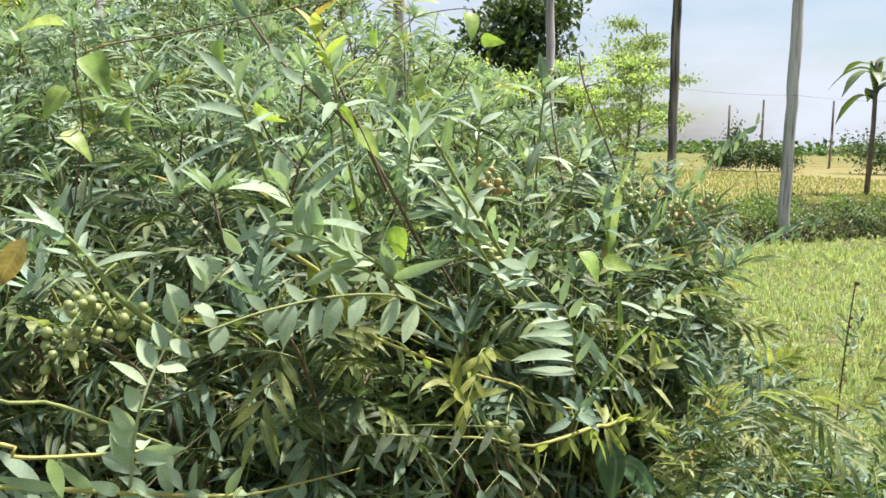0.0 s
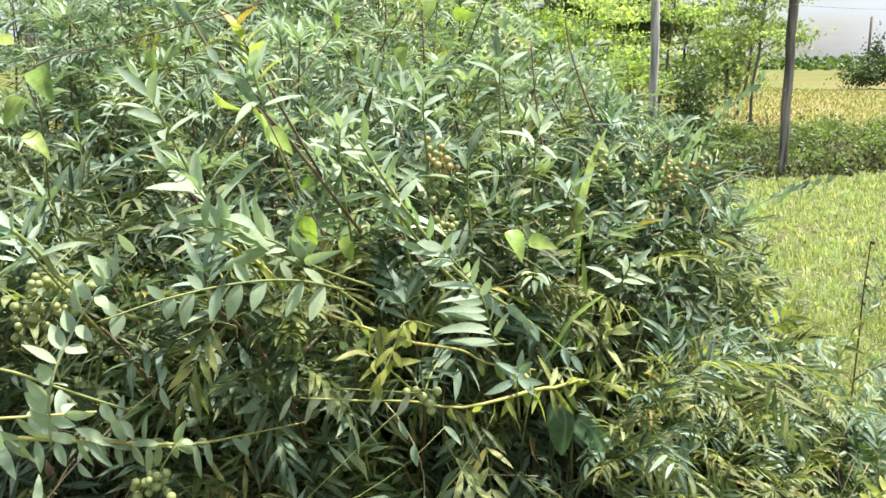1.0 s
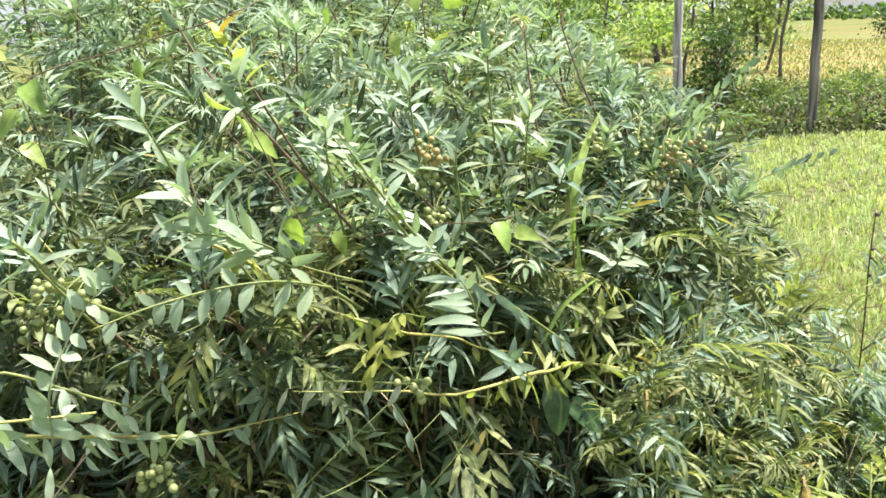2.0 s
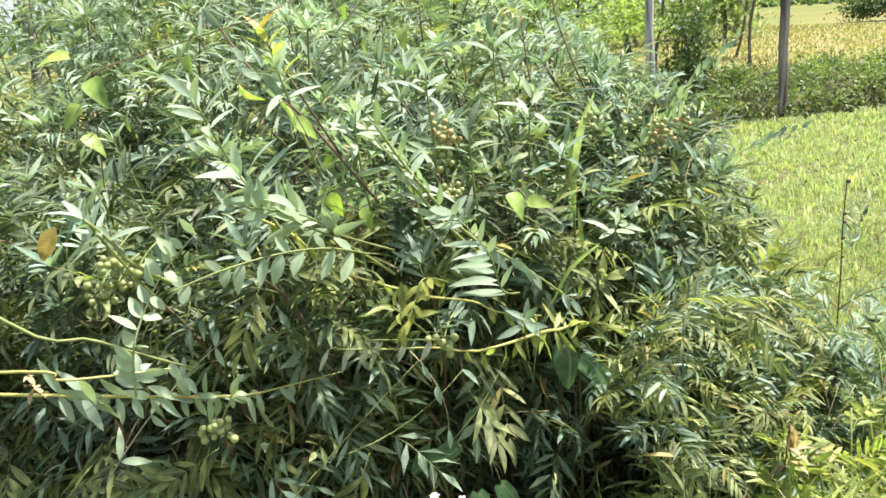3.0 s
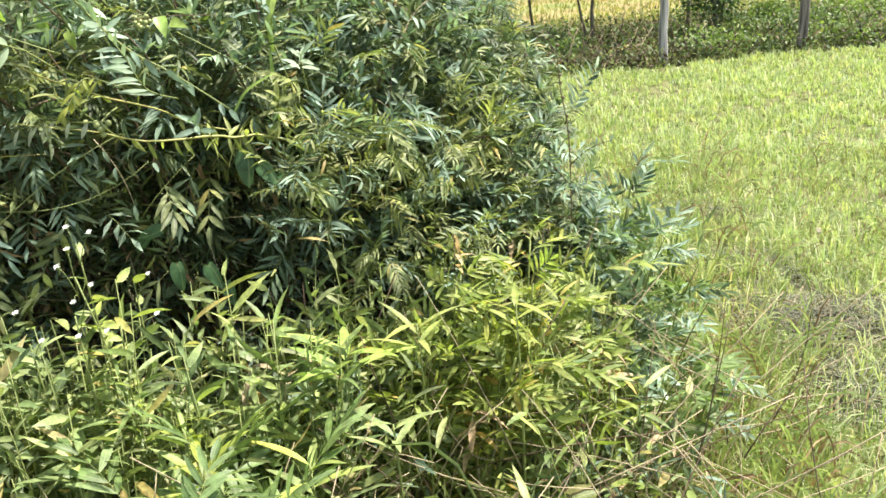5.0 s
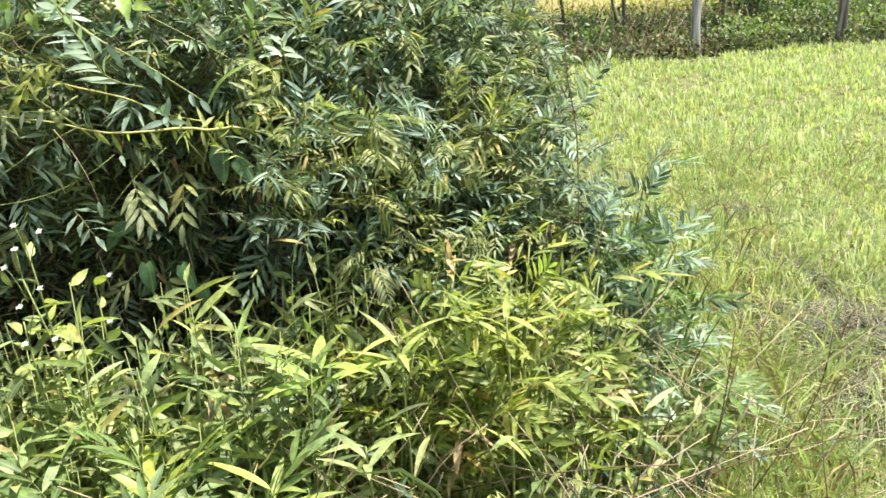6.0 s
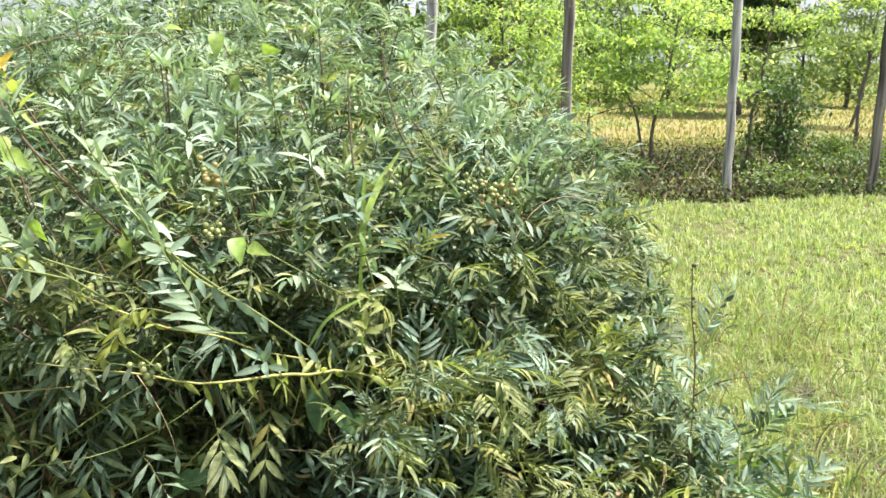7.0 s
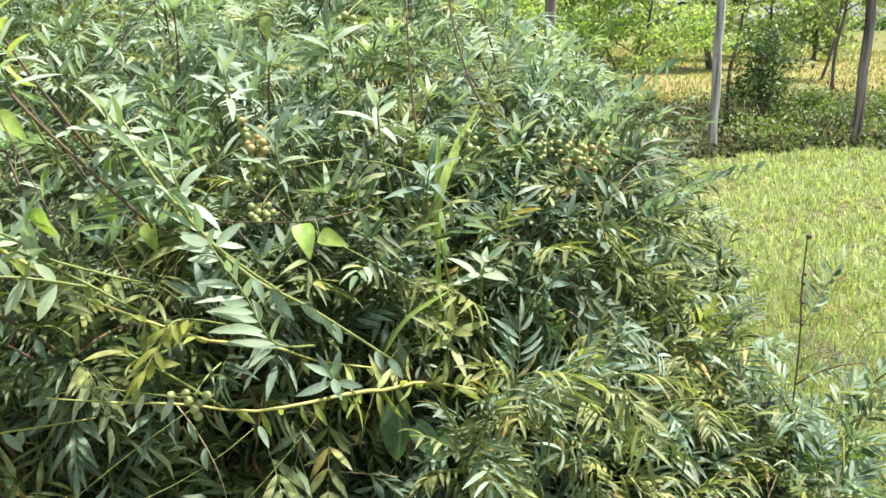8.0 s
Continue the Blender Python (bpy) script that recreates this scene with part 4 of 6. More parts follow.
VINE_MESHES = [mesh_of("leaf", leaflet(s, 0.6 * s, 8, f, c, 0.58), VINE_LEAF) for s, f, c in ((0.026, 0.35, 0.3), (0.035, 0.25, 0.5), (0.043, 0.45, 0.35))]


def make_vine(points, leaves, label):
    vine = thing("climbing_vine", points[0], label, "vine", "vines over the shrub")
    path = smooth_path(points, 30)
    part("stem", tube(path, (0.0009, 0.0006), 4), BROWN_STEM, vine)
    for at, way, size in leaves:
        at = np.array(at)
        near = path[np.argmin(np.linalg.norm(path - at, axis=1))]
        part("leaf_stalk", tube(bend(near, 0.5 * (near + at) + UP * 0.012, at, 5), (0.0006, 0.0005), 3), GREEN_STEM, vine)
        placed("leaf", VINE_MESHES[size], frame_of(at, np.array(way) + rng.normal(0, 0.2, 3), np.array((0.1, -0.5, 0.7)) + rng.normal(0, 0.45, 3)), vine)


make_vine([(-0.38, 0.80, 1.48), (-0.345, 0.75, 1.57), (-0.335, 0.73, 1.63), (-0.25, 0.78, 1.66), (-0.12, 0.78, 1.69), (-0.09, 0.9, 1.72), (-0.06, 1.08, 1.73)],
          [((-0.345, 0.72, 1.655), (-0.8, -0.2, -0.1), 2), ((-0.325, 0.72, 1.63), (0.5, -0.3, -0.6), 2), ((-0.35, 0.73, 1.60), (-0.6, -0.3, -0.6), 1), ((-0.30, 0.75, 1.585), (0.3, -0.3, -0.9), 0),
           ((-0.36, 0.74, 1.56), (0.7, -0.3, -0.5), 1), ((-0.22, 0.77, 1.65), (0.1, -0.3, -0.9), 0), ((-0.09, 1.08, 1.705), (0.0, -0.3, -0.9), 0)],
          "bright green vine with pointed leaves climbing the shrub")
make_vine([(-0.23, 0.98, 1.62), (-0.21, 0.93, 1.57), (-0.14, 0.92, 1.49), (-0.10, 0.93, 1.43), (-0.03, 0.93, 1.40), (0.06, 0.92, 1.42), (0.17, 0.91, 1.43), (0.2, 1.05, 1.42), (0.13, 1.15, 1.41)],
          [((-0.22, 0.93, 1.60), (0.4, -0.3, -0.8), 2), ((-0.15, 0.89, 1.48), (-0.5, -0.4, -0.5), 1), ((-0.112, 0.93, 1.445), (0.3, -0.4, -0.8), 2), ((-0.10, 0.94, 1.49), (-0.3, -0.4, -0.7), 0),
           ((-0.055, 0.93, 1.41), (0.4, -0.4, -0.7), 1), ((0.165, 0.895, 1.43), (0.6, -0.4, -0.5), 2), ((0.19, 0.89, 1.42), (0.8, -0.3, -0.1), 1), ((0.127, 1.14, 1.40), (0.3, -0.5, 0.5), 2), ((0.04, 0.91, 1.43), (-0.5, -0.4, 0.3), 0)],
          "bright green vine winding through the shrub front")
make_vine([(-0.16, 0.86, 1.52), (-0.11, 0.76, 1.575), (-0.085, 0.74, 1.58), (-0.04, 0.74, 1.48), (-0.02, 0.75, 1.44)],
          [((-0.10, 0.745, 1.585), (0.5, -0.4, -0.6), 2), ((-0.085, 0.745, 1.565), (0.7, -0.3, -0.5), 1), ((-0.045, 0.735, 1.475), (0.5, -0.3, -0.8), 1)],
          "short green vine shoot between pale leaves")
make_vine([(-0.14, 1.0, 1.60), (-0.06, 1.05, 1.70), (0.0, 1.08, 1.73), (0.05, 1.12, 1.73), (0.0, 1.28, 1.68)],
          [((-0.04, 1.05, 1.735), (0.9, -0.2, 0.1), 1), ((0.035, 1.09, 1.73), (0.25, -0.3, -0.9), 2), ((-0.01, 1.10, 1.70), (-0.4, -0.3, -0.6), 0), ((-0.08, 1.18, 1.655), (0.1, -0.3, -0.9), 1), ((-0.035, 1.27, 1.66), (0.1, -0.3, -0.9), 1), ((0.06, 1.2, 1.71), (0.6, -0.4, -0.5), 1)],
          "vine tendril with bright leaves above the shrub")


def round_leaf_plant(at, leaves):
    ob = thing("round_leaf_climber", at, "dark green round-leaved climber under the shrub", "vine", "round-leaved climbers")
    for p, way, size in leaves:
        part("leaf", moved(heart_leaf(size), frame_of(np.array(p), way, (0.1, -0.8, 0.5))), ROUND_LEAF, ob)
        part("stem", tube(bend((at[0], at[1], 0.0), (p[0] - 0.02, at[1], p[2] * 0.6), p, 8), (0.0012, 0.0008), 4), BROWN_STEM, ob)


round_leaf_plant((0.24, 1.35, 0), [((0.235, 1.02, 1.15), (0.1, -0.3, -0.9), 0.062), ((0.26, 1.03, 1.12), (0.6, -0.3, -0.5), 0.05), ((0.28, 1.07, 1.09), (0.8, -0.3, -0.3), 0.035)])
round_leaf_plant((0.05, 1.25, 0), [((0.06, 0.95, 1.0), (-0.7, -0.3, -0.2), 0.045), ((0.01, 0.98, 0.98), (-0.5, -0.3, -0.6), 0.045), ((0.12, 1.0, 0.9), (0.5, -0.3, -0.6), 0.05), ((0.09, 0.93, 0.93), (0.2, -0.3, -0.9), 0.05), ((0.16, 1.0, 0.86), (0.3, -0.3, -0.8), 0.045)])


# ---- broad grass blade in the shrub ----
def blade_strip(path, width, slot=0, face=(0.2, -0.9, 0.3)):
    """A thin grass blade with a fold, along a path."""
    path = np.asarray(path, float)
    n = len(path)
    way = np.gradient(path, axis=0)
    v, uv, t = [], [], []
    for k, (p, w) in enumerate(zip(path, way)):
        s = k / (n - 1)
        m = frame_of(p, w, face)
        r = width / 2 * min(1, 3.5 * (1 - s) + 0.03) * min(1, 0.45 + 2 * s)
        v += [p - r * m[:3, 0] + 0.3 * r * m[:3, 2], p, p + r * m[:3, 0] + 0.3 * r * m[:3, 2]]
        uv += [(-1, s), (0, s), (1, s)]
    for k in range(n - 1):
        a, b = 3 * k, 3 * k + 3
        t += [(a, a + 1, b + 1), (a, b + 1, b), (a + 1, a + 2, b + 2), (a + 1, b + 2, b + 1)]
    return np.array(v), np.array(t), np.array(uv), np.full(len(t), slot)


reed = thing("tall_grass_plant", (0.27, 1.2, 0), "tall bright green grass with broad blades in the shrub", "grass plant")
part("stem", tube(smooth_path([(0.27, 1.42, 0.0), (0.27, 1.38, 0.9), (0.262, 1.17, 1.36)], 12), (0.004, 0.002), 5), GREEN_STEM, reed)
for pts, w in [([(0.262, 1.17, 1.33), (0.262, 1.17, 1.40), (0.278, 1.21, 1.47), (0.305, 1.25, 1.53)], 0.0125), ([(0.262, 1.17, 1.34), (0.258, 1.18, 1.42), (0.256, 1.2, 1.50)], 0.008),
               ([(0.266, 1.15, 1.18), (0.272, 1.13, 1.27), (0.268, 1.14, 1.35)], 0.008), ([(0.22, 1.02, 1.22), (0.25, 1.04, 1.27), (0.30, 1.08, 1.30)], 0.006)]:
    part("blade", blade_strip(smooth_path(pts, 10), w), VINE_LEAF, reed)


# ---- dry flower stalk beside the shrub ----
def make_stalk():
    ob = thing("dry_flower_stalk", (0.87, 1.66, 0), "thin dark dry flower stalk with small buds beside the shrub", "plant stalk")
    path = smooth_path([(0.87, 1.68, 0), (0.875, 1.66, 0.5), (0.87, 1.63, 1.0), (0.85, 1.58, 1.17), (0.842, 1.55, 1.285)], 16)
    part("stem", tube(path, (0.002, 0.0018, 0.0013), 5), BROWN_STEM, ob)
    for z, s in ((1.285, 0.007), (1.21, 0.006), (1.19, 0.005), (1.15, 0.006), (1.10, 0.005)):
        p = np.array([np.interp(z, path[:, 2], path[:, i]) for i in range(3)])
        part("bud", moved(ball(s * 0.75, 4, 6), frame_of(p + (0.003, 0, 0), (0, 0, 1), (1, 0, 0))), BROWN_STEM, ob)
    for a, b, c in [((0.872, 1.64, 0.96), (0.92, 1.62, 1.02), (0.98, 1.60, 1.035)), ((0.872, 1.64, 0.9), (0.84, 1.6, 0.96), (0.80, 1.57, 1.0))]:
        tw = part("twig", tube(bend(a, b, c, 7), (0.002, 0.001), 4), BROWN_STEM, ob)
        for s in hanging_row(bend(a, b, c, 7), 0.018, 0.035, 0.008, (0.2, -0.4, 0.7), True):
            part("leaflet", s, PALE_LEAF, tw)
    for m in leaf_poses(path[:10], 0.3, 0.05):
        part("leaf", moved(LEAVES[int(rng.integers(12))], m), [SHRUB_LEAF, GREEN_STEM], ob)


make_stalk()


# ---- yellow-green saplings and weeds in front ----
YOUNG = [compound_leaf(rng.uniform(0.09, 0.13), int(rng.integers(5, 7)), rng.uniform(0.044, 0.06), rng.uniform(0.009, 0.0115), rng.uniform(0.2, 0.6), 45, 0.15) for _ in range(6)]
YOUNG_MESH = [mesh_of("leaf", s, [YOUNG_LEAF, GREEN_STEM]) for s in YOUNG]
DULL_MESH = [mesh_of("leaf", s, [FRESH_LEAF if k % 2 else SHRUB_LEAF, GREEN_STEM]) for k, s in enumerate(YOUNG)]


def sapling(at, height, shoots, meshes, label, lean=(0, 0)):
    ob = thing("sapling", (at[0], at[1], 0), label, "sapling", "saplings before the shrub")
    for k in range(shoots):
        a = 2.4 * k + rng.uniform(0, 1)
        h = height * rng.uniform(0.8, 1.0)
        tip = np.array((at[0] + lean[0] + 0.16 * math.cos(a) * rng.uniform(0.3, 1), at[1] + lean[1] + 0.14 * math.sin(a) * rng.uniform(0.3, 1), h))
        path = bend((at[0], at[1], 0), (at[0] + lean[0] * 0.3, at[1] + lean[1] * 0.3, h * 0.6), tip, 10)
        part("stem", tube(path, (0.005, 0.002), 5), GREEN_STEM, ob)
        for m in leaf_poses(path, 0.45, 0.035, (0.75, 1.1), 0.6):
            placed("leaf", meshes[int(rng.integers(len(meshes)))], m, ob)


FERN = [compound_leaf(rng.uniform(0.13, 0.17), int(rng.integers(5, 7)), rng.uniform(0.055, 0.07), rng.uniform(0.012, 0.0145), rng.uniform(0.2, 0.6), 48, 0.15, rows=6) for _ in range(5)]
FERN_MESH = [mesh_of("leaf", s, [FRESH_LEAF, GREEN_STEM]) for s in FERN]
bright, dull = "yellow-green sapling with long feathered leaves", "dull green leafy seedling in the weeds"
for at, h, n in [((0.36, 0.28), 0.82, 2), ((0.52, 0.34), 0.74, 2), ((0.30, 0.46), 0.78, 2), ((0.42, 0.55), 0.72, 2)]:
    sapling(at, h, n, FERN_MESH, "fresh green sapling with broad feathered leaves")
for at, h, n in [((0.62, 1.15), 0.86, 4), ((0.78, 1.2), 0.92, 5), ((0.92, 1.28), 0.90, 4), ((0.70, 1.05), 0.80, 4), ((0.54, 1.02), 0.78, 3)]:
    sapling(at, h, n, YOUNG_MESH, bright)
for at, h, n in [((1.0, 1.55), 0.85, 4), ((1.12, 1.75), 0.7, 4), ((0.98, 1.8), 0.95, 4), ((1.22, 1.6), 0.5, 3), ((0.35, 0.95), 0.75, 3), ((1.1, 1.35), 0.55, 3)]:
    sapling(at, h, n, DULL_MESH, dull)


def weed_leaf_shape(length, width):
    return leaflet(length, width, 5, 0.2, 0.25, 0.7)


def flower_weed(at, height, heads, label="white-flowered weed with small oval leaves"):
    ob = thing("flowering_weed", (at[0], at[1], 0), label, "weed", "flowering weeds")
    top = np.array((at[0] + rng.normal(0, 0.03), at[1] + rng.normal(0, 0.02), height))
    path = bend((at[0], at[1], 0), (at[0], at[1], height * 0.6), top, 10)
    part("stem", tube(path, (0.003, 0.0015), 5), GREEN_STEM, ob)
    for m in leaf_poses(path, 0.35, 0.035, (0.8, 1.2), 0.3):
        part("leaf", moved(weed_leaf_shape(0.038, 0.0155), m), WEED_LEAF, ob)
    for _ in range(heads):
        p = top + rng.normal(0, 0.022, 3) + (0, 0, 0.015)
        part("stalk", tube(bend(top - (0, 0, 0.04), 0.5 * (p + top), p, 4), (0.001, 0.0007), 3), GREEN_STEM, ob)
        petals = [ball(0.0022, 4, 6)]
        for k in range(14):
            a = k * 2.4
            w = (math.cos(a), math.sin(a), 0.4 + 0.8 * rng.random())
            petals.append(leaflet(0.0075, 0.0034, 2, 0.2, 0.2)); petals[-1] = moved(petals[-1], frame_of((0, 0, 0), w))
        part("flower", moved(joined(petals), frame_of(p, (0.1, 0.2, 0.1), UP)), PETAL, ob, "small white flower head")


for at, h, n in [((0.073, 0.70), 1.085, 2), ((0.175, 0.65), 1.035, 3), ((0.08, 0.62), 0.965, 2), ((0.137, 0.62), 0.955, 2), ((-0.06, 0.60), 1.0, 2), ((0.114, 0.755), 0.96, 1), ((-0.2, 0.55), 1.0, 1), ((0.03, 0.58), 0.93, 1)]:
    flower_weed(at, h - 0.015, n)

def round_weed(at, top, count, size):
    """A soft weed with roundish pale leaves on long stalks."""
    ob = thing("round_leaf_weed", (at[0], at[1], 0), "pale green weed with soft roundish leaves", "weed", "round-leaved weeds")
    path = bend((at[0], at[1], 0), (at[0] + 0.02, at[1] + 0.02, top * 0.6), (at[0], at[1], top), 10)
    part("stem", tube(path, (0.003, 0.0014), 5), GREEN_STEM, ob)
    for k in range(count):
        a, z = 2.4 * k + 9 * at[0], top * (1 - 0.035 * k)
        p = np.array([np.interp(z, path[:, 2], path[:, i]) for i in range(3)])
        w = np.array((math.cos(a), math.sin(a), 0.25))
        q = p + w * size * rng.uniform(0.5, 0.9)
        part("stalk", tube(bend(p, 0.5 * (p + q) + UP * 0.006, q, 4), (0.0008, 0.0006), 3), GREEN_STEM, ob)
        part("leaf", moved(heart_leaf(0.8 * size * rng.uniform(0.7, 1.15)), frame_of(q, w + (0, 0, -0.4), UP + rng.normal(0, 0.35, 3))), WEED_LEAF, ob)


for at, top, count, size in [((-0.30, 0.66), 0.98, 9, 0.042), ((-0.20, 0.62), 0.96, 9, 0.045), ((-0.12, 0.66), 0.92, 8, 0.038), ((-0.36, 0.70), 0.95, 9, 0.045), ((-0.05, 0.70), 0.9, 8, 0.036), ((-0.28, 0.56), 0.88, 8, 0.045), ((-0.16, 0.52), 0.82, 8, 0.045)]:
    round_weed(at, top, count, size)


def broad_blade_weed(at, top, blades, length, width, mat, label):
    ob = thing("broad_leaf_weed", (at[0], at[1], 0), label, "weed", "broad-leaved weeds")
    tip = np.array((at[0], at[1], top))
    part("stem", tube(bend((at[0], at[1], 0), (at[0] + 0.02, at[1], top * 0.5), tip, 7), (0.004, 0.002), 5), GREEN_STEM, ob)
    for k in range(blades):
        a = 2.4 * k + 7 * at[0]
        w = np.array((math.cos(a), math.sin(a), 0.0))
        p = tip - UP * 0.012 * k
        end = p + w * length * 0.75 + UP * length * rng.uniform(-0.1, 0.6)
        v, t, uv, sl = leaflet(1.0, 0.8 * width / length, 7, 0.25, 0.0, 0.75)
        part("leaf", moved((v - np.stack([0 * v[:, 0], 0 * v[:, 0], 0.28 * v[:, 1] ** 2], 1), t, uv, sl), frame_of(p, end - p + UP * 0.25 * length, UP, length)), mat, ob)


for at, top, n, ln, wd, mat in [((0.486, 0.82), 0.80, 6, 0.15, 0.032, VINE_LEAF), ((0.21, 0.85), 0.78, 6, 0.10, 0.016, YOUNG_LEAF), ((0.478, 0.615), 0.68, 7, 0.12, 0.022, WEED_LEAF), ((0.60, 0.73), 0.70, 6, 0.10, 0.02, WEED_LEAF),
                                ((0.313, 0.54), 0.72, 7, 0.11, 0.022, WEED_LEAF), ((0.80, 0.98), 0.84, 6, 0.10, 0.018, YOUNG_LEAF), ((0.61, 0.91), 0.82, 6, 0.11, 0.017, YOUNG_LEAF), ((0.35, 1.02), 0.76, 5, 0.12, 0.02, WEED_LEAF),
                                ((1.0, 1.25), 0.5, 6, 0.11, 0.016, WEED_LEAF), ((1.02, 1.42), 0.36, 6, 0.12, 0.014, YOUNG_LEAF), ((0.1, 0.5), 0.74, 6, 0.1, 0.022, WEED_LEAF), ((0.85, 0.75), 0.52, 6, 0.11, 0.02, WEED_LEAF)]:
    broad_blade_weed(at, top, n, ln, wd, mat, "bright green weed with long broad leaves" if mat is VINE_LEAF else "yellow-green weed with long lance-shaped leaves")


def dry_leaf_tuft(at, z, count):
    ob = thing("dry_leaf_tuft", (at[0], at[1], 0), "withered tan and orange leaves on a low stem", "dead leaves", "withered tufts")
    part("stem", tube(bend((at[0], at[1], 0), (at[0] + 0.02, at[1], z * 0.5), (at[0], at[1], z), 6), (0.003, 0.0015), 4), STRAW, ob)
    for k in range(count):
        a = 2.4 * k
        part("leaf", moved(leaflet(rng.uniform(0.05, 0.09), 0.016, 5, 0.6, 0.6), frame_of((at[0], at[1], z - 0.01 * k), (math.cos(a), math.sin(a), rng.uniform(-0.6, 0.5)))), RED_LEAF if k % 4 == 1 else DRY_LEAF, ob)


for at, z, n in [((0.29, 0.80), 0.76, 9), ((0.98, 1.26), 0.60, 9), ((0.70, 0.98), 0.58, 8), ((0.34, 0.92), 0.72, 7), ((1.03, 1.70), 0.40, 8), ((0.72, 1.54), 0.80, 6)]:
    dry_leaf_tuft(at, z, n)

DEAD = thing("dead_leaf_spray", (0.62, 1.2, 0), "dry reddish-brown leaf spray among the weeds", "dead leaves")
part("stem", tube(bend((0.62, 1.2, 0), (0.62, 1.2, 0.5), (0.64, 1.17, 0.92), 8), (0.003, 0.0015), 4), BROWN_STEM, DEAD)
for k in range(9):
    part("leaf", moved(leaflet(0.045, 0.011, 4, 0.5, 0.4), frame_of((0.64, 1.17, 0.92 - 0.012 * k), unit(rng.normal(size=3) + (0, -0.4, -0.3)))), DRY_LEAF if k % 3 else RED_LEAF, DEAD)


def undergrowth():
    """The mass of low weeds, seedlings and long grass before and under the shrub."""
    shapes = []
    small = [leaflet(0.06, 0.016, 3, 0.2, 0.25, 0.7), leaflet(0.046, 0.015, 3, 0.2, 0.25, 0.7), leaflet(0.085, 0.014, 3, 0.2, 0.25, 0.7), leaflet(0.09, 0.012, 4, 0.3, 0.35), leaflet(0.07, 0.010, 3, 0.3, 0.3)]
    for _ in range(820):
        x, y = rng.uniform(-1.3, 1.25), rng.uniform(0.25, 1.6)
        if y > 1.35 + 0.5 * max(0, x - 0.4) or (x > 1.05 and y < 0.7):
            continue
        edge = max(0.0, min(1.0, (1.3 - x) / 0.35))
        h = (0.32 + 0.48 * rng.random() ** 1.3) * (0.35 + 0.65 * edge) * (0.78 if x > 0.42 and y < 0.85 else 1.0)
        top = np.array((x, y, 0)) + (rng.normal(0, 0.06), rng.normal(0, 0.06), h)
        path = bend((x, y, 0), (x, y, h * 0.6), top, 6)
        shapes.append(tube(path, (0.0022, 0.001), 3, 3))
        kind = rng.random()
        dull = x > 0.42 and y < 0.85
        for m in leaf_poses(path, 0.25, 0.04, (0.7, 1.3), 0.35):
            shapes.append(moved(small[int(rng.integers(5))], m, (7 if kind < 0.6 else 8 if kind < 0.85 else 0) if dull else 0 if kind < 0.55 else 7 if kind < 0.8 else 1))
    # seedlings that reach up into the light before the hollow
    for k in range(420):
        x, y, h = rng.uniform(-0.6, 0.5), rng.uniform(0.45, 0.85), rng.uniform(0.5, 0.86) + (0.1 if k % 3 == 0 else 0)
        y += 0.55 * max(0.0, x)
        path = bend((x, y, 0), (x, y, h * 0.6), np.array((x, y, h)) + rng.normal(0, 0.03, 3), 6)
        shapes.append(tube(path, (0.002, 0.001), 3, 3))
        for m in leaf_poses(path, 0.55, 0.03, (0.7, 1.2), 0.45):
            shapes.append(moved(small[int(rng.integers(5))], m, 7 if k % 4 == 1 else 0))
    # long arching grass
    for _ in range(750):
        x, y = rng.uniform(-1.0, 1.6), rng.uniform(0.2, 2.3)
        if (x < 0.85 and y > 1.3) or (x > 1.1 and y < 0.6):
            continue
        h = rng.uniform(0.35, 0.8) * (1.0 if x < 1.0 else 0.5)
        a = rng.uniform(0, 6.28)
        out = np.array((math.cos(a), math.sin(a), 0)) * h * rng.uniform(0.2, 0.7)
        p = np.array((x, y, 0.0))
        shapes.append(blade_strip(bend(p, p + 0.25 * out + UP * h, p + out + UP * h * rng.uniform(0.5, 1.0), 7), rng.uniform(0.004, 0.009), 2, (math.sin(a), -math.cos(a), 0.5)))
    # dead straw and thin bare twigs
    for _ in range(900):
        x, y = rng.uniform(-0.8, 1.4), rng.uniform(0.3, 1.6)
        a, lean = rng.uniform(0, 6.28), rng.uniform(0.1, 0.5)
        p = np.array((x, y, rng.uniform(0.0, 0.5)))
        q = p + np.array((math.cos(a) * lean, math.sin(a) * lean * 0.6, rng.uniform(0.05, 0.4)))
        q[2] = min(q[2], 0.92)
        shapes.append(tube(bend(p, 0.5 * (p + q) + rng.normal(0, 0.03, 3), q, 5), (0.0019, 0.001), 3, 4 if rng.random() < 0.6 else 5))
    # fallen and withered leaves caught among the stems
    for _ in range(900):
        p = (rng.uniform(-0.9, 1.25), rng.uniform(0.3, 1.5), rng.uniform(0.02, 0.45))
        shapes.append(moved(leaflet(rng.uniform(0.03, 0.08), rng.uniform(0.008, 0.02), 3, 0.6, 0.5), frame_of(p, unit(rng.normal(size=3) + (0, 0, -0.3))), 6))
    ob = new("undergrowth", mesh_of("undergrowth", joined(shapes), [WEED_LEAF, SHRUB_LEAF, BLADE, GREEN_STEM, STRAW, BROWN_STEM, DRY_LEAF, OLIVE_LEAF, LITTER]))
    tagged(ob, "tangle of low weeds, seedlings and long grass", "weeds", kind="stuff")


undergrowth()


# ---- lawn ----
BARE = [(1.50, 4.05, 0.13), (1.60, 3.35, 0.16), (1.68, 2.72, 0.26), (1.98, 2.75, 0.26), (1.75, 2.15, 0.22), (1.3, 1.2, 0.2)]


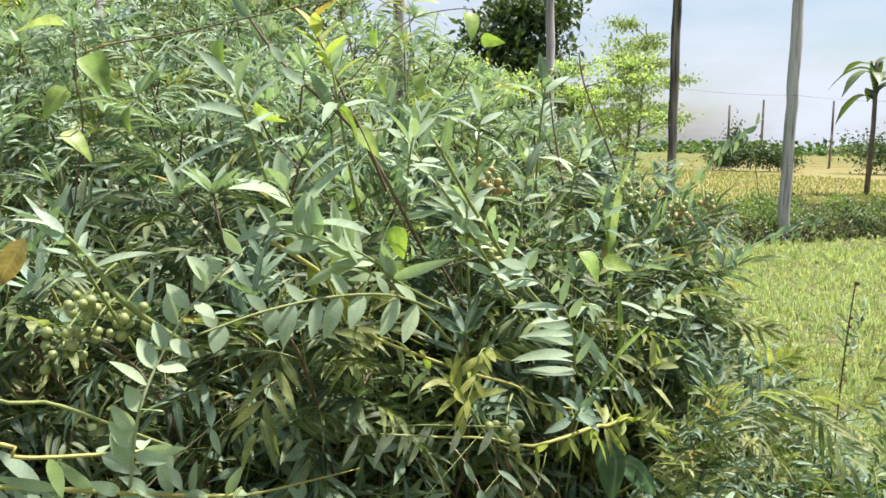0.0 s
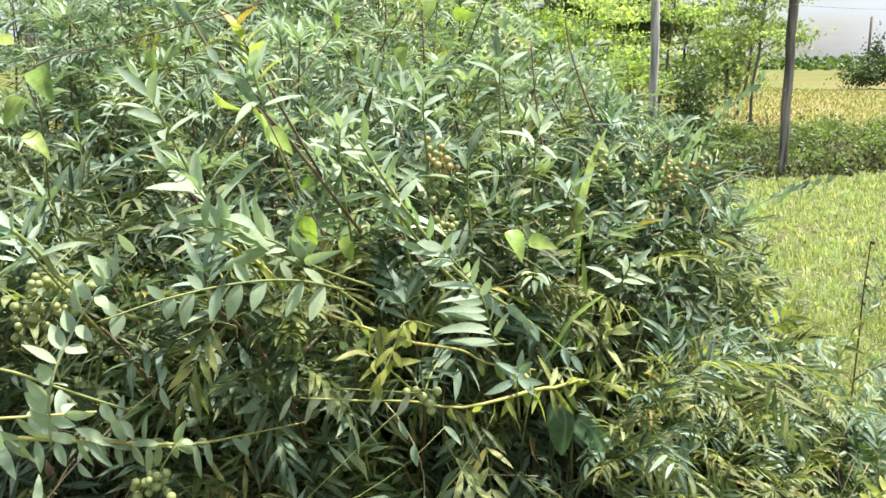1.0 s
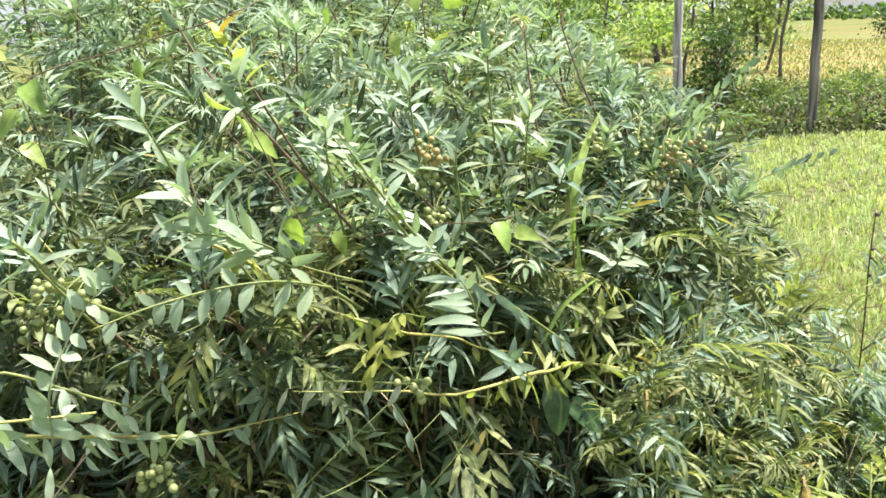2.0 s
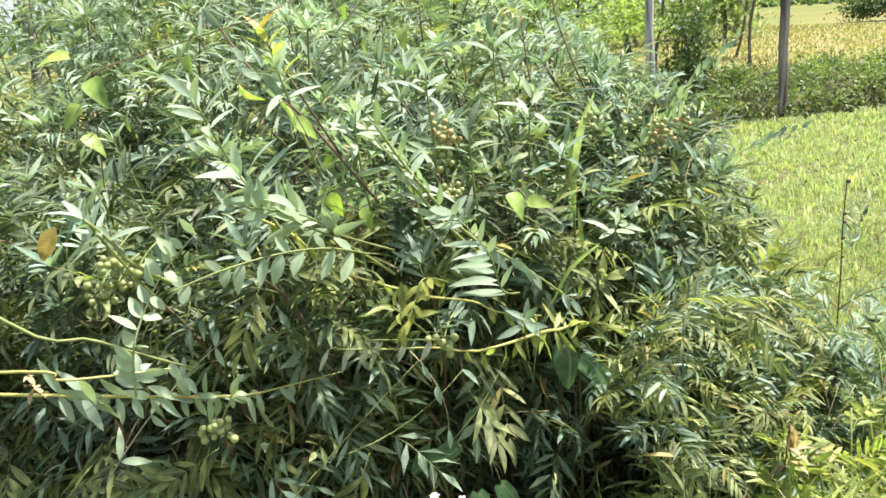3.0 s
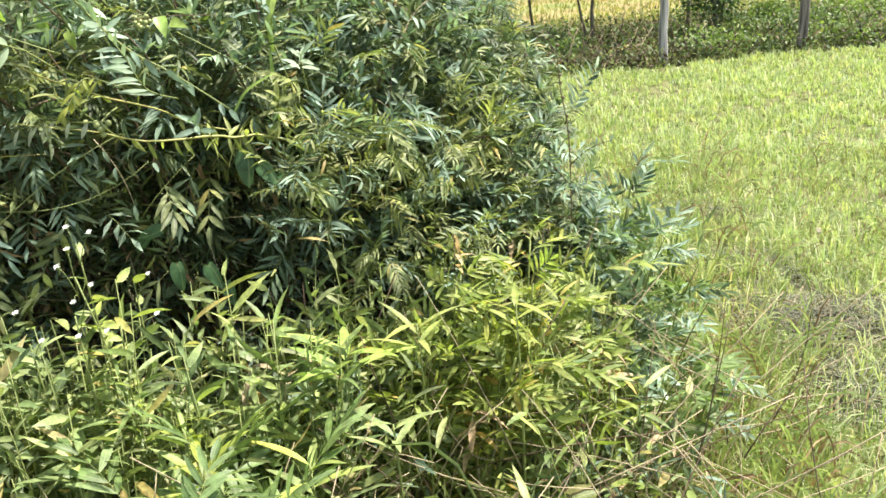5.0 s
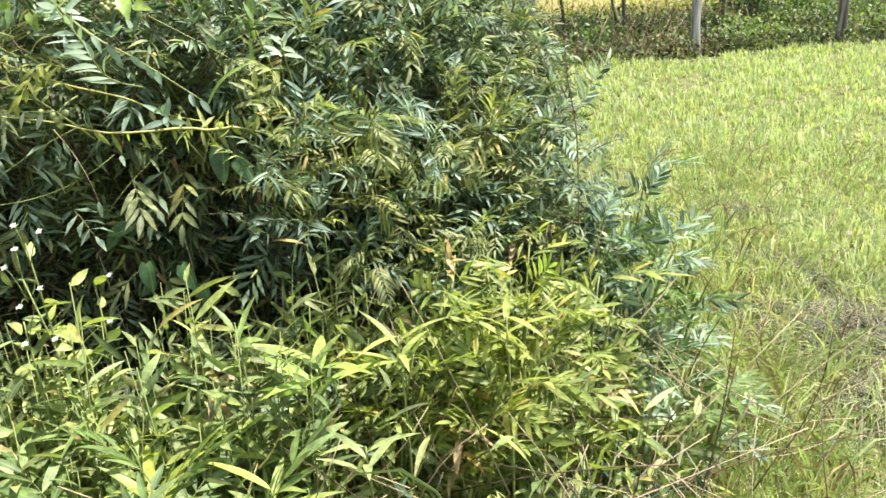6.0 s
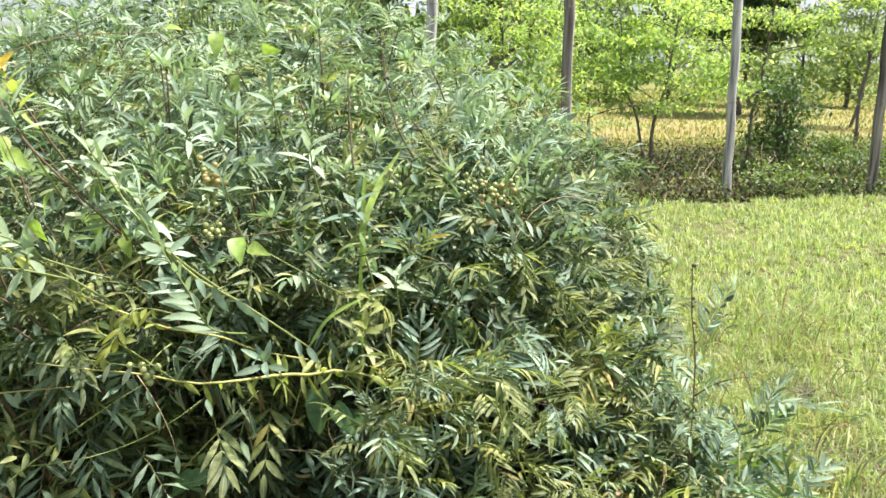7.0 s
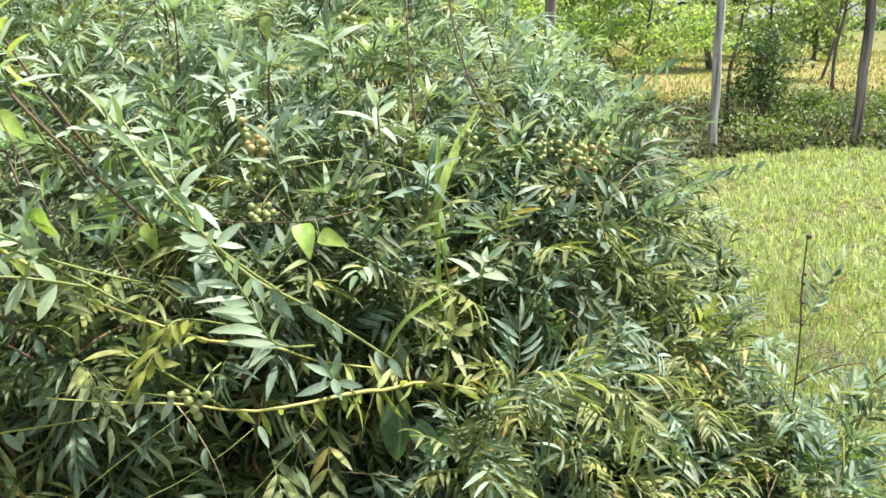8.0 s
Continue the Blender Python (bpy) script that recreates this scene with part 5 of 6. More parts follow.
def bareness(x, y):
    """How worn the lawn is: 1 in the middle of the bare patches, 0 away from them."""
    return sum(np.exp(-(np.hypot(x - a, (y - b) * 0.8) / r) ** 2) for a, b, r in BARE)


def lawn():
    """Grass blades, shorter and denser clumps; each blade two or three triangles."""
    tufts, each = 30000, 6
    y = -4.0 + 21.0 * rng.beta(1.7, 2.4, tufts)
    x = 2.2 + 0.12 * y + rng.normal(0, 1, tufts) * (1.1 + 0.26 * np.abs(y))
    x, y = np.append(x, rng.uniform(-7, 9, 15000)), np.append(y, rng.uniform(-5, 12, 15000))
    s = (x - 1.5) * -0.451 + (y - 10.9) * 0.892
    keep = (s < 0.25) & ((np.hypot((x + 0.2) / 0.8, y - 1.5) > 1.2) | (x > 0.95)) & (np.hypot(x - 0.7, y + 0.2) > 0.7)
    x, y = x[keep], y[keep]
    patch = np.sin(x * 2.1 + 1.7 * np.sin(y * 1.3)) * np.sin(y * 1.9 + 1.3 * np.sin(x * 1.7))
    worn = (patch > -0.6) | (rng.random(len(x)) < 0.6)
    worn &= rng.random(len(x)) > 0.6 * bareness(x, y)
    x, y, patch = x[worn], y[worn], patch[worn]
    tall = 0.085 * rng.uniform(0.55, 1.3, len(x)) * (1 + 0.3 * patch) * np.where(y < 3.8, 1.55, 1.1)
    x, y, tall = np.repeat(x, each), np.repeat(y, each), np.repeat(tall, each)
    m = len(x)
    a, tilt = rng.uniform(0, 6.283, m), rng.uniform(0.15, 1.0, m)
    far = 1 + 0.14 * np.abs(y)
    x, y = x - np.sin(a) * 0.02 * far * rng.random(m), y + np.cos(a) * 0.02 * far * rng.random(m)
    h = tall * rng.uniform(0.5, 1.25, m)
    wide = (0.0032 + 0.0010 * np.abs(y)) * rng.uniform(0.6, 1.4, m)
    base = np.stack([x, y, ground_height(x, y) - 0.005], 1)
    side = np.stack([np.cos(a), np.sin(a), 0 * a], 1) * (wide / 2)[:, None]
    out = np.stack([-np.sin(a), np.cos(a), 0 * a], 1) * (h * tilt)[:, None]
    up = np.stack([0 * a, 0 * a, h], 1)
    mid = base + 0.35 * out + 0.62 * up
    v = np.stack([base - side, base + side, mid - 0.7 * side, mid + 0.7 * side, base + out + up * (1 - 0.35 * tilt[:, None])], 1).reshape(-1, 3)
    thin = np.random.default_rng(3).random(m)
    full = (thin < 0.14) | ((y > 0.4) & (np.abs(x - 2.2 - 0.12 * y) < 2.0 + 0.42 * np.abs(y)))
    v = v.reshape(m, 5, 3)[full].reshape(-1, 3)
    m = int(full.sum())
    i = 5 * np.arange(m)
    t = np.concatenate([np.stack([i, i + 1, i + 3], 1), np.stack([i, i + 3, i + 2], 1), np.stack([i + 2, i + 3, i + 4], 1)])
    uv = np.tile([(-1, 0), (1, 0), (-1, 0.6), (1, 0.6), (0.5, 1)], (m, 1))
    ob = new("lawn_grass", mesh_of("lawn_grass", (v, t, uv, np.zeros(len(t), int)), BLADE))
    tagged(ob, "rough mown yellow-green grass of the lawn", "grass", kind="stuff")


lawn()


def coarse_tufts():
    """Taller rough grass in tufts beside the shrub."""
    shapes = []
    for k in range(980):
        x, y = (rng.uniform(0.95, 3.8), rng.uniform(0.9, 5.6)) if k > 300 else (rng.uniform(0.95, 1.6), rng.uniform(0.85, 2.4))
        if rng.random() < 0.8 * bareness(x, y):
            continue
        tall = rng.uniform(0.09, 0.24) * (1.4 if x < 1.7 else 0.8)
        for _n in range(int(rng.integers(6, 13))):
            a = rng.uniform(0, 6.28)
            p = np.array((x + rng.normal(0, 0.03), y + rng.normal(0, 0.03), float(ground_height(x, y))))
            h = tall * rng.uniform(0.5, 1.2)
            out = np.array((math.cos(a), math.sin(a), 0)) * h * rng.uniform(0.15, 0.9)
            shapes.append(blade_strip(bend(p, p + 0.2 * out + UP * h, p + out + UP * h * rng.uniform(0.4, 1.0), 5), rng.uniform(0.0035, 0.0075), int(rng.random() < 0.28), (math.sin(a), -math.cos(a), 0.5)))
    ob = new("coarse_grass", mesh_of("coarse_grass", joined(shapes), [BLADE, DRY_LEAF]))
    tagged(ob, "tall coarse yellow-green grass tufts with dry blades", "grass", kind="stuff")


coarse_tufts()


def dead_tangle(cx, cy, wide, count):
    """Matted grey dead stems on a bare dark patch of the lawn."""
    shapes = []
    for _ in range(count):
        x, y = cx + rng.normal(0, wide), cy + rng.normal(0, wide * 0.8)
        a, ln = rng.uniform(0, 6.28), rng.uniform(0.06, 0.26)
        p = np.array((x, y, float(ground_height(x, y)) + 0.01))
        q = p + np.array((math.cos(a) * ln, math.sin(a) * ln, rng.uniform(-0.01, 0.09)))
        shapes.append(tube(bend(p, 0.5 * (p + q) + (0, 0, rng.uniform(0.01, 0.07)), q, 5), (0.0022, 0.0012), 3, 2 if rng.random() < 0.15 else 0))
    for _ in range(count // 4):
        x, y = cx + rng.normal(0, wide), cy + rng.normal(0, wide)
        a = rng.uniform(0, 6.28)
        shapes.append(moved(leaflet(rng.uniform(0.03, 0.07), rng.uniform(0.008, 0.02), 2, 0.5, 0.5), frame_of((x, y, float(ground_height(x, y)) + rng.uniform(0.005, 0.03)), (math.cos(a), math.sin(a), rng.normal(0, 0.3))), 3))
    ob = new("dead_grass_tangle", mesh_of("dead_grass_tangle", joined(shapes), [DEAD_STEM, DEAD_STEM, STRAW, LITTER]))
    tagged(ob, "matted grey-brown dead stems lying in the lawn", "dead grass", kind="stuff")


DEAD_STEM = rough_material("dead_stem", [(0.3, (0.085, 0.09, 0.06)), (0.7, (0.25, 0.26, 0.175))], 60, 0.85)
for bx, by, br in BARE:
    dead_tangle(bx, by, br * 0.65, int(1300 * br))


def stone(at, size):
    v, t, uv, s = ball(1.0, 6, 9)
    v = v * size * (1 + 0.18 * np.sin(7 * v[:, :1] + 3 * v[:, 1:2]))
    ob = new("stone", mesh_of("stone", (v, t, uv, s), STONE, smooth=False))
    ob.location = (at[0], at[1], float(ground_height(np.array(at[0]), np.array(at[1]))) + size[2] * 0.3)
    tagged(ob, "small brown stone lying in the grass", "stone", "stones in the grass")


stone((1.50, 4.02), np.array((0.05, 0.035, 0.03)))
stone((2.05, 3.9), np.array((0.04, 0.03, 0.02)))


# ---- fence ----
FENCE_WAY = np.array((0.892, 0.451))


def fence_post(at, height, wide, mat, label, lean=(0, 0)):
    ob = thing("fence_post", (at[0], at[1], 0), label, "fence post", "fence posts")
    n = 16
    path = np.array([(at[0] + lean[0] * height * k / n + 0.008 * math.sin(k * 1.9 + at[0]), at[1] + lean[1] * height * k / n, -0.15 + (height + 0.15) * k / n) for k in range(n + 1)])
    v, t, uv, s = tube(path, (wide * 0.54, wide * 0.49, wide * 0.52, wide * 0.45), 8)
    v = v + 0.007 * np.sin(v[:, [1, 2, 0]] * 31) + 0.004 * np.sin(v[:, [2, 0, 1]] * (9, 7, 0))
    part("shaft", (v, t, uv, s), mat, ob)
    for z in (0.22, 1.25, 2.35):
        x, y = (np.interp(z, path[:, 2], path[:, i]) for i in (0, 1))
        part("staple", tube([(x - 0.01, y - wide * 0.54, z - 0.02), (x, y - wide * 0.62, z), (x + 0.01, y - wide * 0.54, z + 0.02)], (0.004,), 4), WIRE, ob)


POSTS = [(-4.9, 7.55), (-3.4, 8.3), (-1.94, 9.05), (-0.43, 9.8), (1.56, 10.78), (3.46, 11.7), (5.66, 12.9), (8.25, 14.15), (10.1, 15.1)]
for k, (x, y) in enumerate(POSTS):
    grey = k in (2, 4, 6)
    fence_post((x, y), 4.6, (0.12, 0.12, 0.13, 0.135, 0.112, 0.13, 0.17, 0.15, 0.14)[k], GREY_WOOD if grey else BROWN_WOOD, "weathered pale grey wooden fence post" if grey else "rough brown-grey wooden fence post", ((0, 0, 0.01, -0.01, -0.026, -0.016, 0.0, 0.01, 0)[k], 0.0))
for z in (0.22, 1.25, 2.35):
    path = []
    for (x0, y0), (x1, y1) in zip(POSTS, POSTS[1:]):
        for f in np.linspace(0, 1, 6)[:-1]:
            path.append((x0 + (x1 - x0) * f, y0 + (y1 - y0) * f - 0.095, z - 0.03 * math.sin(math.pi * f)))
    path.append((POSTS[-1][0], POSTS[-1][1] - 0.095, z))
    ob = thing("fence_wire", path[0], "thin dark wire strung along the posts", "wire", "fence wires")
    part("strand", tube(path, (0.002,), 4), WIRE, ob)


# ---- trees and scrub behind the fence ----
def leaf_cloud(centres, spread, count, size, slender=0.45):
    """Many small leaves round limb ends: flat four-point blades with a fold."""
    centres = np.asarray(centres)
    c = centres[rng.integers(len(centres), size=count)]
    p = c + rng.normal(0, 1, (count, 3)) * np.asarray(spread)
    way = rng.normal(0, 1, (count, 3)) + (0, 0, -0.25)
    way /= np.linalg.norm(way, axis=1)[:, None]
    nrm = rng.normal(0, 0.55, (count, 3)) + UP
    side = np.cross(way, nrm)
    side /= np.linalg.norm(side, axis=1)[:, None] + 1e-9
    up = np.cross(side, way)
    ln = size * rng.uniform(0.6, 1.35, count)[:, None]
    w = ln * slender / 2
    v = np.stack([p, p + way * ln * 0.45 - side * w + up * w * 0.3, p + way * ln * 0.5, p + way * ln * 0.45 + side * w + up * w * 0.3, p + way * ln], 1).reshape(-1, 3)
    i = 5 * np.arange(count)
    t = np.concatenate([np.stack([i, i + 2, i + 1], 1), np.stack([i, i + 3, i + 2], 1), np.stack([i + 1, i + 2, i + 4], 1), np.stack([i + 2, i + 3, i + 4], 1)])
    uv = np.tile([(0, 0), (-1, 0.45), (0.3, 0.5), (1, 0.45), (0, 1)], (count, 1))
    return v, t, uv, np.zeros(len(t), int)


def spray_tree(at, height, trunk, tiers, leaf_mat, size, label, group, lean=(0, 0), per=620):
    """A slim crooked tree whose flat sprays of leaves lie in tiers with open air between: tiers of (height, angle, reach)."""
    ob = thing("young_tree", (at[0], at[1], 0), label, "tree", group)
    base = np.array((at[0], at[1], -0.05))
    path = smooth_path([base, base + (0.10 * height * lean[0], 0.05, 0.3 * height), base + (0.4 * height * lean[0], 0.1 + 0.2 * lean[1], 0.62 * height), base + (0.45 * height * lean[0], lean[1] * 0.5, height)], 14)
    path = path + 0.02 * np.sin(np.arange(14)[:, None] * (1.3, 1.9, 0.0))
    part("trunk", tube(path, (trunk, trunk * 0.7, trunk * 0.3), 8), BARK, ob)
    leaves = []
    for z, a, reach in tiers:
        p = np.array([np.interp(z - 0.25, path[:, 2], path[:, i]) for i in range(3)])
        e = p + np.array((math.cos(a) * reach, math.sin(a) * reach, 0.25 + rng.uniform(-0.1, 0.15)))
        limb = bend(p, 0.5 * (p + e) + UP * 0.18, e, 9)
        part("limb", tube(limb, (trunk * 0.4, trunk * 0.1), 5), BARK, ob)
        ends = [limb[5], limb[7], e]
        for k in range(8):
            q = limb[int(rng.integers(2, 9))]
            b = a + rng.uniform(0.4, 1.3) * (1 if k % 2 else -1)
            d = q + np.array((math.cos(b), math.sin(b), rng.uniform(-0.12, 0.12))) * reach * rng.uniform(0.25, 0.6)
            part("twig", tube(bend(q, 0.5 * (q + d) + UP * 0.04, d, 4), (trunk * 0.13, trunk * 0.05), 4), BARK, ob)
            ends += [d, 0.4 * q + 0.6 * d]
        leaves.append(leaf_cloud(ends, (0.13, 0.13, 0.05), per, size))
    part("crown", joined(leaves), leaf_mat, ob, kind="stuff")
    return ob


def tiers_of(n, low, high, reach):
    return [(low + (high - low) * (k / (n - 1)) + rng.uniform(-0.1, 0.1), 2.4 * k + rng.uniform(-0.5, 0.5), reach * rng.uniform(0.65, 1.1) * (1.1 - 0.3 * k / n)) for k in range(n)]


def tree(name, at, height, trunk, spread, leaf_mat, count, size, label, category="tree", stems=1, low=0.35, clump=0.28, group="", flat=1.0, lean=(0, 0)):
    """Tapered stems that fork into limbs and twigs; leaves stand round the twig ends."""
    ob = thing(name, (at[0], at[1], 0), label, category, group)
    ends = []
    base = np.array((at[0], at[1], -0.05))
    for k in range(stems):
        a = 2.2 * k + at[0]
        top = base + np.array((lean[0] + (0.25 * spread * math.cos(a) if stems > 1 else 0), lean[1] + (0.25 * spread * math.sin(a) if stems > 1 else 0), height * 0.8))
        path = bend(base, base + (top - base) * 0.5 + rng.normal(0, 0.05 * height, 3) * (1, 1, 0), top, 10)
        part("trunk", tube(path, (trunk, trunk * 0.75, trunk * 0.35), 8), BARK, ob)
        for j in range(9):
            f = low + (0.98 - low) * j / 8
            p = path[int(f * 9)]
            b = 2.4 * j + k + rng.uniform(-0.4, 0.4)
            reach = spread * rng.uniform(0.6, 1.05) * (1.05 - 0.45 * f)
            e = p + np.array((math.cos(b) * reach, math.sin(b) * reach, height * rng.uniform(0.06, 0.22) * flat))
            limb = bend(p, 0.5 * (p + e) + UP * 0.06 * height, e, 7)
            part("limb", tube(limb, (trunk * 0.35, trunk * 0.1), 5), BARK, ob)
            ends += [limb[3], limb[5], e]
            for _ in range(3):
                q = limb[int(rng.integers(2, 7))]
                d = q + rng.normal(0, 0.3, 3) * spread * (1, 1, 0.5)
                part("twig", tube(bend(q, 0.5 * (q + d) + UP * 0.04, d, 4), (trunk * 0.09, trunk * 0.04), 4), BARK, ob)
                ends.append(d)
    part("crown", leaf_cloud(ends, (clump, clump, clump * 0.36), count, size), leaf_mat, ob, kind="stuff")
    return ob


yel = "light yellow-green feathery tree behind the fence"
behind = "trees behind the fence"
spray_tree((0.5, 13.7), 3.0, 0.034, tiers_of(13, 1.15, 2.85, 1.15), BRIGHT_CROWN, 0.085, yel, behind, (0.22, 0.2), 430)
spray_tree((0.42, 13.75), 2.5, 0.026, tiers_of(9, 1.1, 2.4, 1.0), BRIGHT_CROWN, 0.085, yel, behind, (-0.45, 0.2), 400)
spray_tree((-0.5, 14.1), 2.9, 0.03, tiers_of(9, 1.1, 2.8, 1.2), BRIGHT_CROWN, 0.085, yel, behind, (-0.2, 0.2), 420)
tree("young_tree", (-1.7, 12.6), 3.1, 0.04, 1.4, BRIGHT_CROWN, 6500, 0.085, yel, stems=2, low=0.35, clump=0.14, group=behind, flat=0.6)
spray_tree((2.2, 15.6), 3.3, 0.04, tiers_of(9, 2.1, 3.05, 1.5), BRIGHT_CROWN, 0.09, yel, behind, (0.15, 0.2), 420)
spray_tree((4.55, 18.5), 4.3, 0.04, tiers_of(13, 2.0, 4.1, 0.9), PALE_CROWN, 0.09, yel, behind, (0.1, 0.2), 480)
tree("bushy_tree", (2.5, 13.4), 1.8, 0.024, 0.55, BUSH_CROWN, 2300, 0.085, "small dense dark green tree beside a fence post", stems=4, low=0.25, clump=0.13, group=behind)
tree("young_tree", (-3.5, 12.2), 4.5, 0.06, 1.6, MID_CROWN, 5500, 0.15, "green leafy tree behind the fence", stems=2, low=0.3, clump=0.35, group=behind)
tree("young_tree", (-5.8, 11.5), 4.8, 0.06, 1.7, BRIGHT_CROWN, 4000, 0.14, yel, stems=2, low=0.3, clump=0.35, group=behind)
tree("broad_tree", (3.2, 31.0), 8.0, 0.12, 2.3, DARK_CROWN, 9000, 0.34, "large dark green broad-leaved tree in the field", low=0.36, clump=0.55)
tree("broad_tree", (5.9, 26.0), 5.2, 0.05, 1.4, PALE_CROWN, 1500, 0.18, "pale green slender tree in the field", low=0.35, clump=0.4)
tree("broad_tree", (-6.0, 30.0), 9.0, 0.22, 3.2, MID_CROWN, 4000, 0.4, "large green tree in the field", low=0.25, clump=0.7)
tree("broad_tree", (-14.0, 26.0), 9.0, 0.22, 3.4, DARK_CROWN, 3000, 0.45, "large dark green tree in the field", low=0.25, clump=0.7)
# PALE_CROWN on three of these puts distance haze into the leaf colour
for x, y, h, r, m in [(-1.8, 36, 5.5, 2.0, MID_CROWN), (0.6, 40, 6.0, 2.2, BRIGHT_CROWN), (4.2, 38, 4.2, 1.8, PALE_CROWN), (6.6, 42, 4.4, 1.8, PALE_CROWN), (-4.0, 44, 7, 2.6, DARK_CROWN), (8.2, 39, 3.6, 1.5, PALE_CROWN), (-9.5, 38, 7, 2.6, BRIGHT_CROWN)]:
    tree("field_tree", (x, y), h, 0.1, r, m, 1300, 0.36, "leafy tree standing in the far field", low=0.22, clump=0.55, group="trees in the far field")


def low_scrub(at, height, spread, mat, count, label="low leafy scrub at the foot of the fence", size=0.06):
    ob = thing("low_scrub", (at[0], at[1], 0), label, "scrub", "scrub along the fence")
    ends = []
    for k in range(7):
        a = 0.9 * k + at[0]
        e = np.array((at[0] + spread * 0.7 * math.cos(a), at[1] + spread * 0.5 * math.sin(a), height * rng.uniform(0.5, 0.95)))
        path = bend((at[0], at[1], 0), (at[0], at[1], height * 0.6), e, 6)
        part("stem", tube(path, (0.012, 0.004), 4), BARK, ob)
        ends += [path[3], path[4], e]
    part("crown", leaf_cloud(ends, (spread * 0.35, spread * 0.3, height * 0.24), count, size, 0.6), mat, ob, kind="stuff")


for k in range(80):
    s = -6.2 + 0.23 * k + rng.uniform(-0.2, 0.2)
    d = 0.15 + 4.5 * rng.random() ** 2.2
    x, y = 1.5 + FENCE_WAY[0] * s - FENCE_WAY[1] * d, 10.75 + FENCE_WAY[1] * s + FENCE_WAY[0] * d
    if s < 0.6 and k % 2:
        continue
    tall = 0.5 if s > 2.2 else 0.3
    low_scrub((x, y), tall * rng.uniform(0.6, 1.2), rng.uniform(0.25, 0.5), (MID_CROWN, DARK_CROWN, FRESH_SCRUB)[int(rng.choice(3, p=(0.45, 0.15, 0.4) if s > 0.6 else (0.6, 0.35, 0.05)))], 520 if s > 2.2 else 300)


def bank_weeds():
    """Low tangled weeds, seedlings and dead stems along the foot of the fence."""
    count = 30000
    s, d = rng.uniform(-7.5, 9.5, count), -0.15 + 6.5 * rng.random(count) ** 2.0
    x, y = 1.5 + FENCE_WAY[0] * s - FENCE_WAY[1] * d, 10.75 + FENCE_WAY[1] * s + FENCE_WAY[0] * d
    clump = 0.5 + 0.5 * np.sin(3.1 * s + 1.7 * np.sin(1.9 * d)) * np.sin(2.3 * d + 1.3 * np.sin(2.7 * s))
    top = (0.09 + 0.24 * clump) * (1 + 0.25 * (s > 2.2))
    p = np.stack([x, y, 0.01 + top * rng.random(count) ** 1.4], 1)
    v, t, uv, _slots = leaf_cloud([(0, 0, 0)], (0, 0, 0), count, 0.085, 0.4)
    v = (v.reshape(count, 5, 3) + p[:, None, :]).reshape(-1, 3)
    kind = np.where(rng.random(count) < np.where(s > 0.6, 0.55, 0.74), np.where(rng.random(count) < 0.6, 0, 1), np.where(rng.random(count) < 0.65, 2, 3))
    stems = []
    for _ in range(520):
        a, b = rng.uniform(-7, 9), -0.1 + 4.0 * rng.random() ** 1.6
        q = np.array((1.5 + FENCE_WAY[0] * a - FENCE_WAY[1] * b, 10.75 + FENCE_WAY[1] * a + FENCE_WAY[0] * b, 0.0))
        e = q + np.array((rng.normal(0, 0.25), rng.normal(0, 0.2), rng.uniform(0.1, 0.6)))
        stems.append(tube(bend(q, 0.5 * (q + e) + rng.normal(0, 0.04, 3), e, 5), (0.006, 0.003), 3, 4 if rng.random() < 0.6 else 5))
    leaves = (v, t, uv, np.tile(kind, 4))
    ob = new("bank_weeds", mesh_of("bank_weeds", joined([leaves] + stems), [LITTER, SHADE_LEAF, MID_CROWN, OLIVE_LEAF, BROWN_STEM, STRAW]))
    tagged(ob, "brown and green tangled weeds along the fence", "weeds", kind="stuff")


bank_weeds()


def litter():
    """Dry leaves and sticks strewn under the trees behind the fence."""
    shapes = []
    for _ in range(7000):
        s, d = rng.uniform(-7, 9), rng.uniform(0.1, 8.5)
        x, y = 1.5 + FENCE_WAY[0] * s - FENCE_WAY[1] * d, 10.75 + FENCE_WAY[1] * s + FENCE_WAY[0] * d
        a = rng.uniform(0, 6.28)
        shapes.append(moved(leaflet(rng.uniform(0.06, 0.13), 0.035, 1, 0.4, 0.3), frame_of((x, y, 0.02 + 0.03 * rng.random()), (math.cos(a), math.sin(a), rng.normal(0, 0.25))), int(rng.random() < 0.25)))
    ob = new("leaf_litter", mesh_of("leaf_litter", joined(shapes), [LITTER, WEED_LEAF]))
    tagged(ob, "brown leaf litter under the trees", "leaf litter", kind="stuff")


litter()


def field_grass():
    """Tufts of dry grass in the field."""
    count = 42000
    s, d = rng.uniform(-14, 30, count), 6.4 + 40 * rng.random(count) ** 1.7
    x, y = 1.5 + FENCE_WAY[0] * s - FENCE_WAY[1] * d, 10.75 + FENCE_WAY[1] * s + FENCE_WAY[0] * d
    h, a = rng.uniform(0.05, 0.17, count), rng.uniform(0, 6.28, count)
    base = np.stack([x, y, 0 * x - 0.02], 1)
    side = np.stack([np.cos(a), np.sin(a), 0 * a], 1) * (0.012 + 0.0014 * d)[:, None]
    top = base + np.stack([0.3 * h * np.sin(a), -0.3 * h * np.cos(a), h], 1)
    v = np.stack([base - side, base + side, top], 1).reshape(-1, 3)
    t = np.arange(3 * count).reshape(-1, 3)
    ob = new("field_grass", mesh_of("field_grass", (v, t, np.tile([(-1, 0), (1, 0), (0.5, 1)], (count, 1)), np.zeros(count, int)), FIELD_BLADE))
    tagged(ob, "dry tan grass tufts of the field", "grass", kind="stuff")


field_grass()


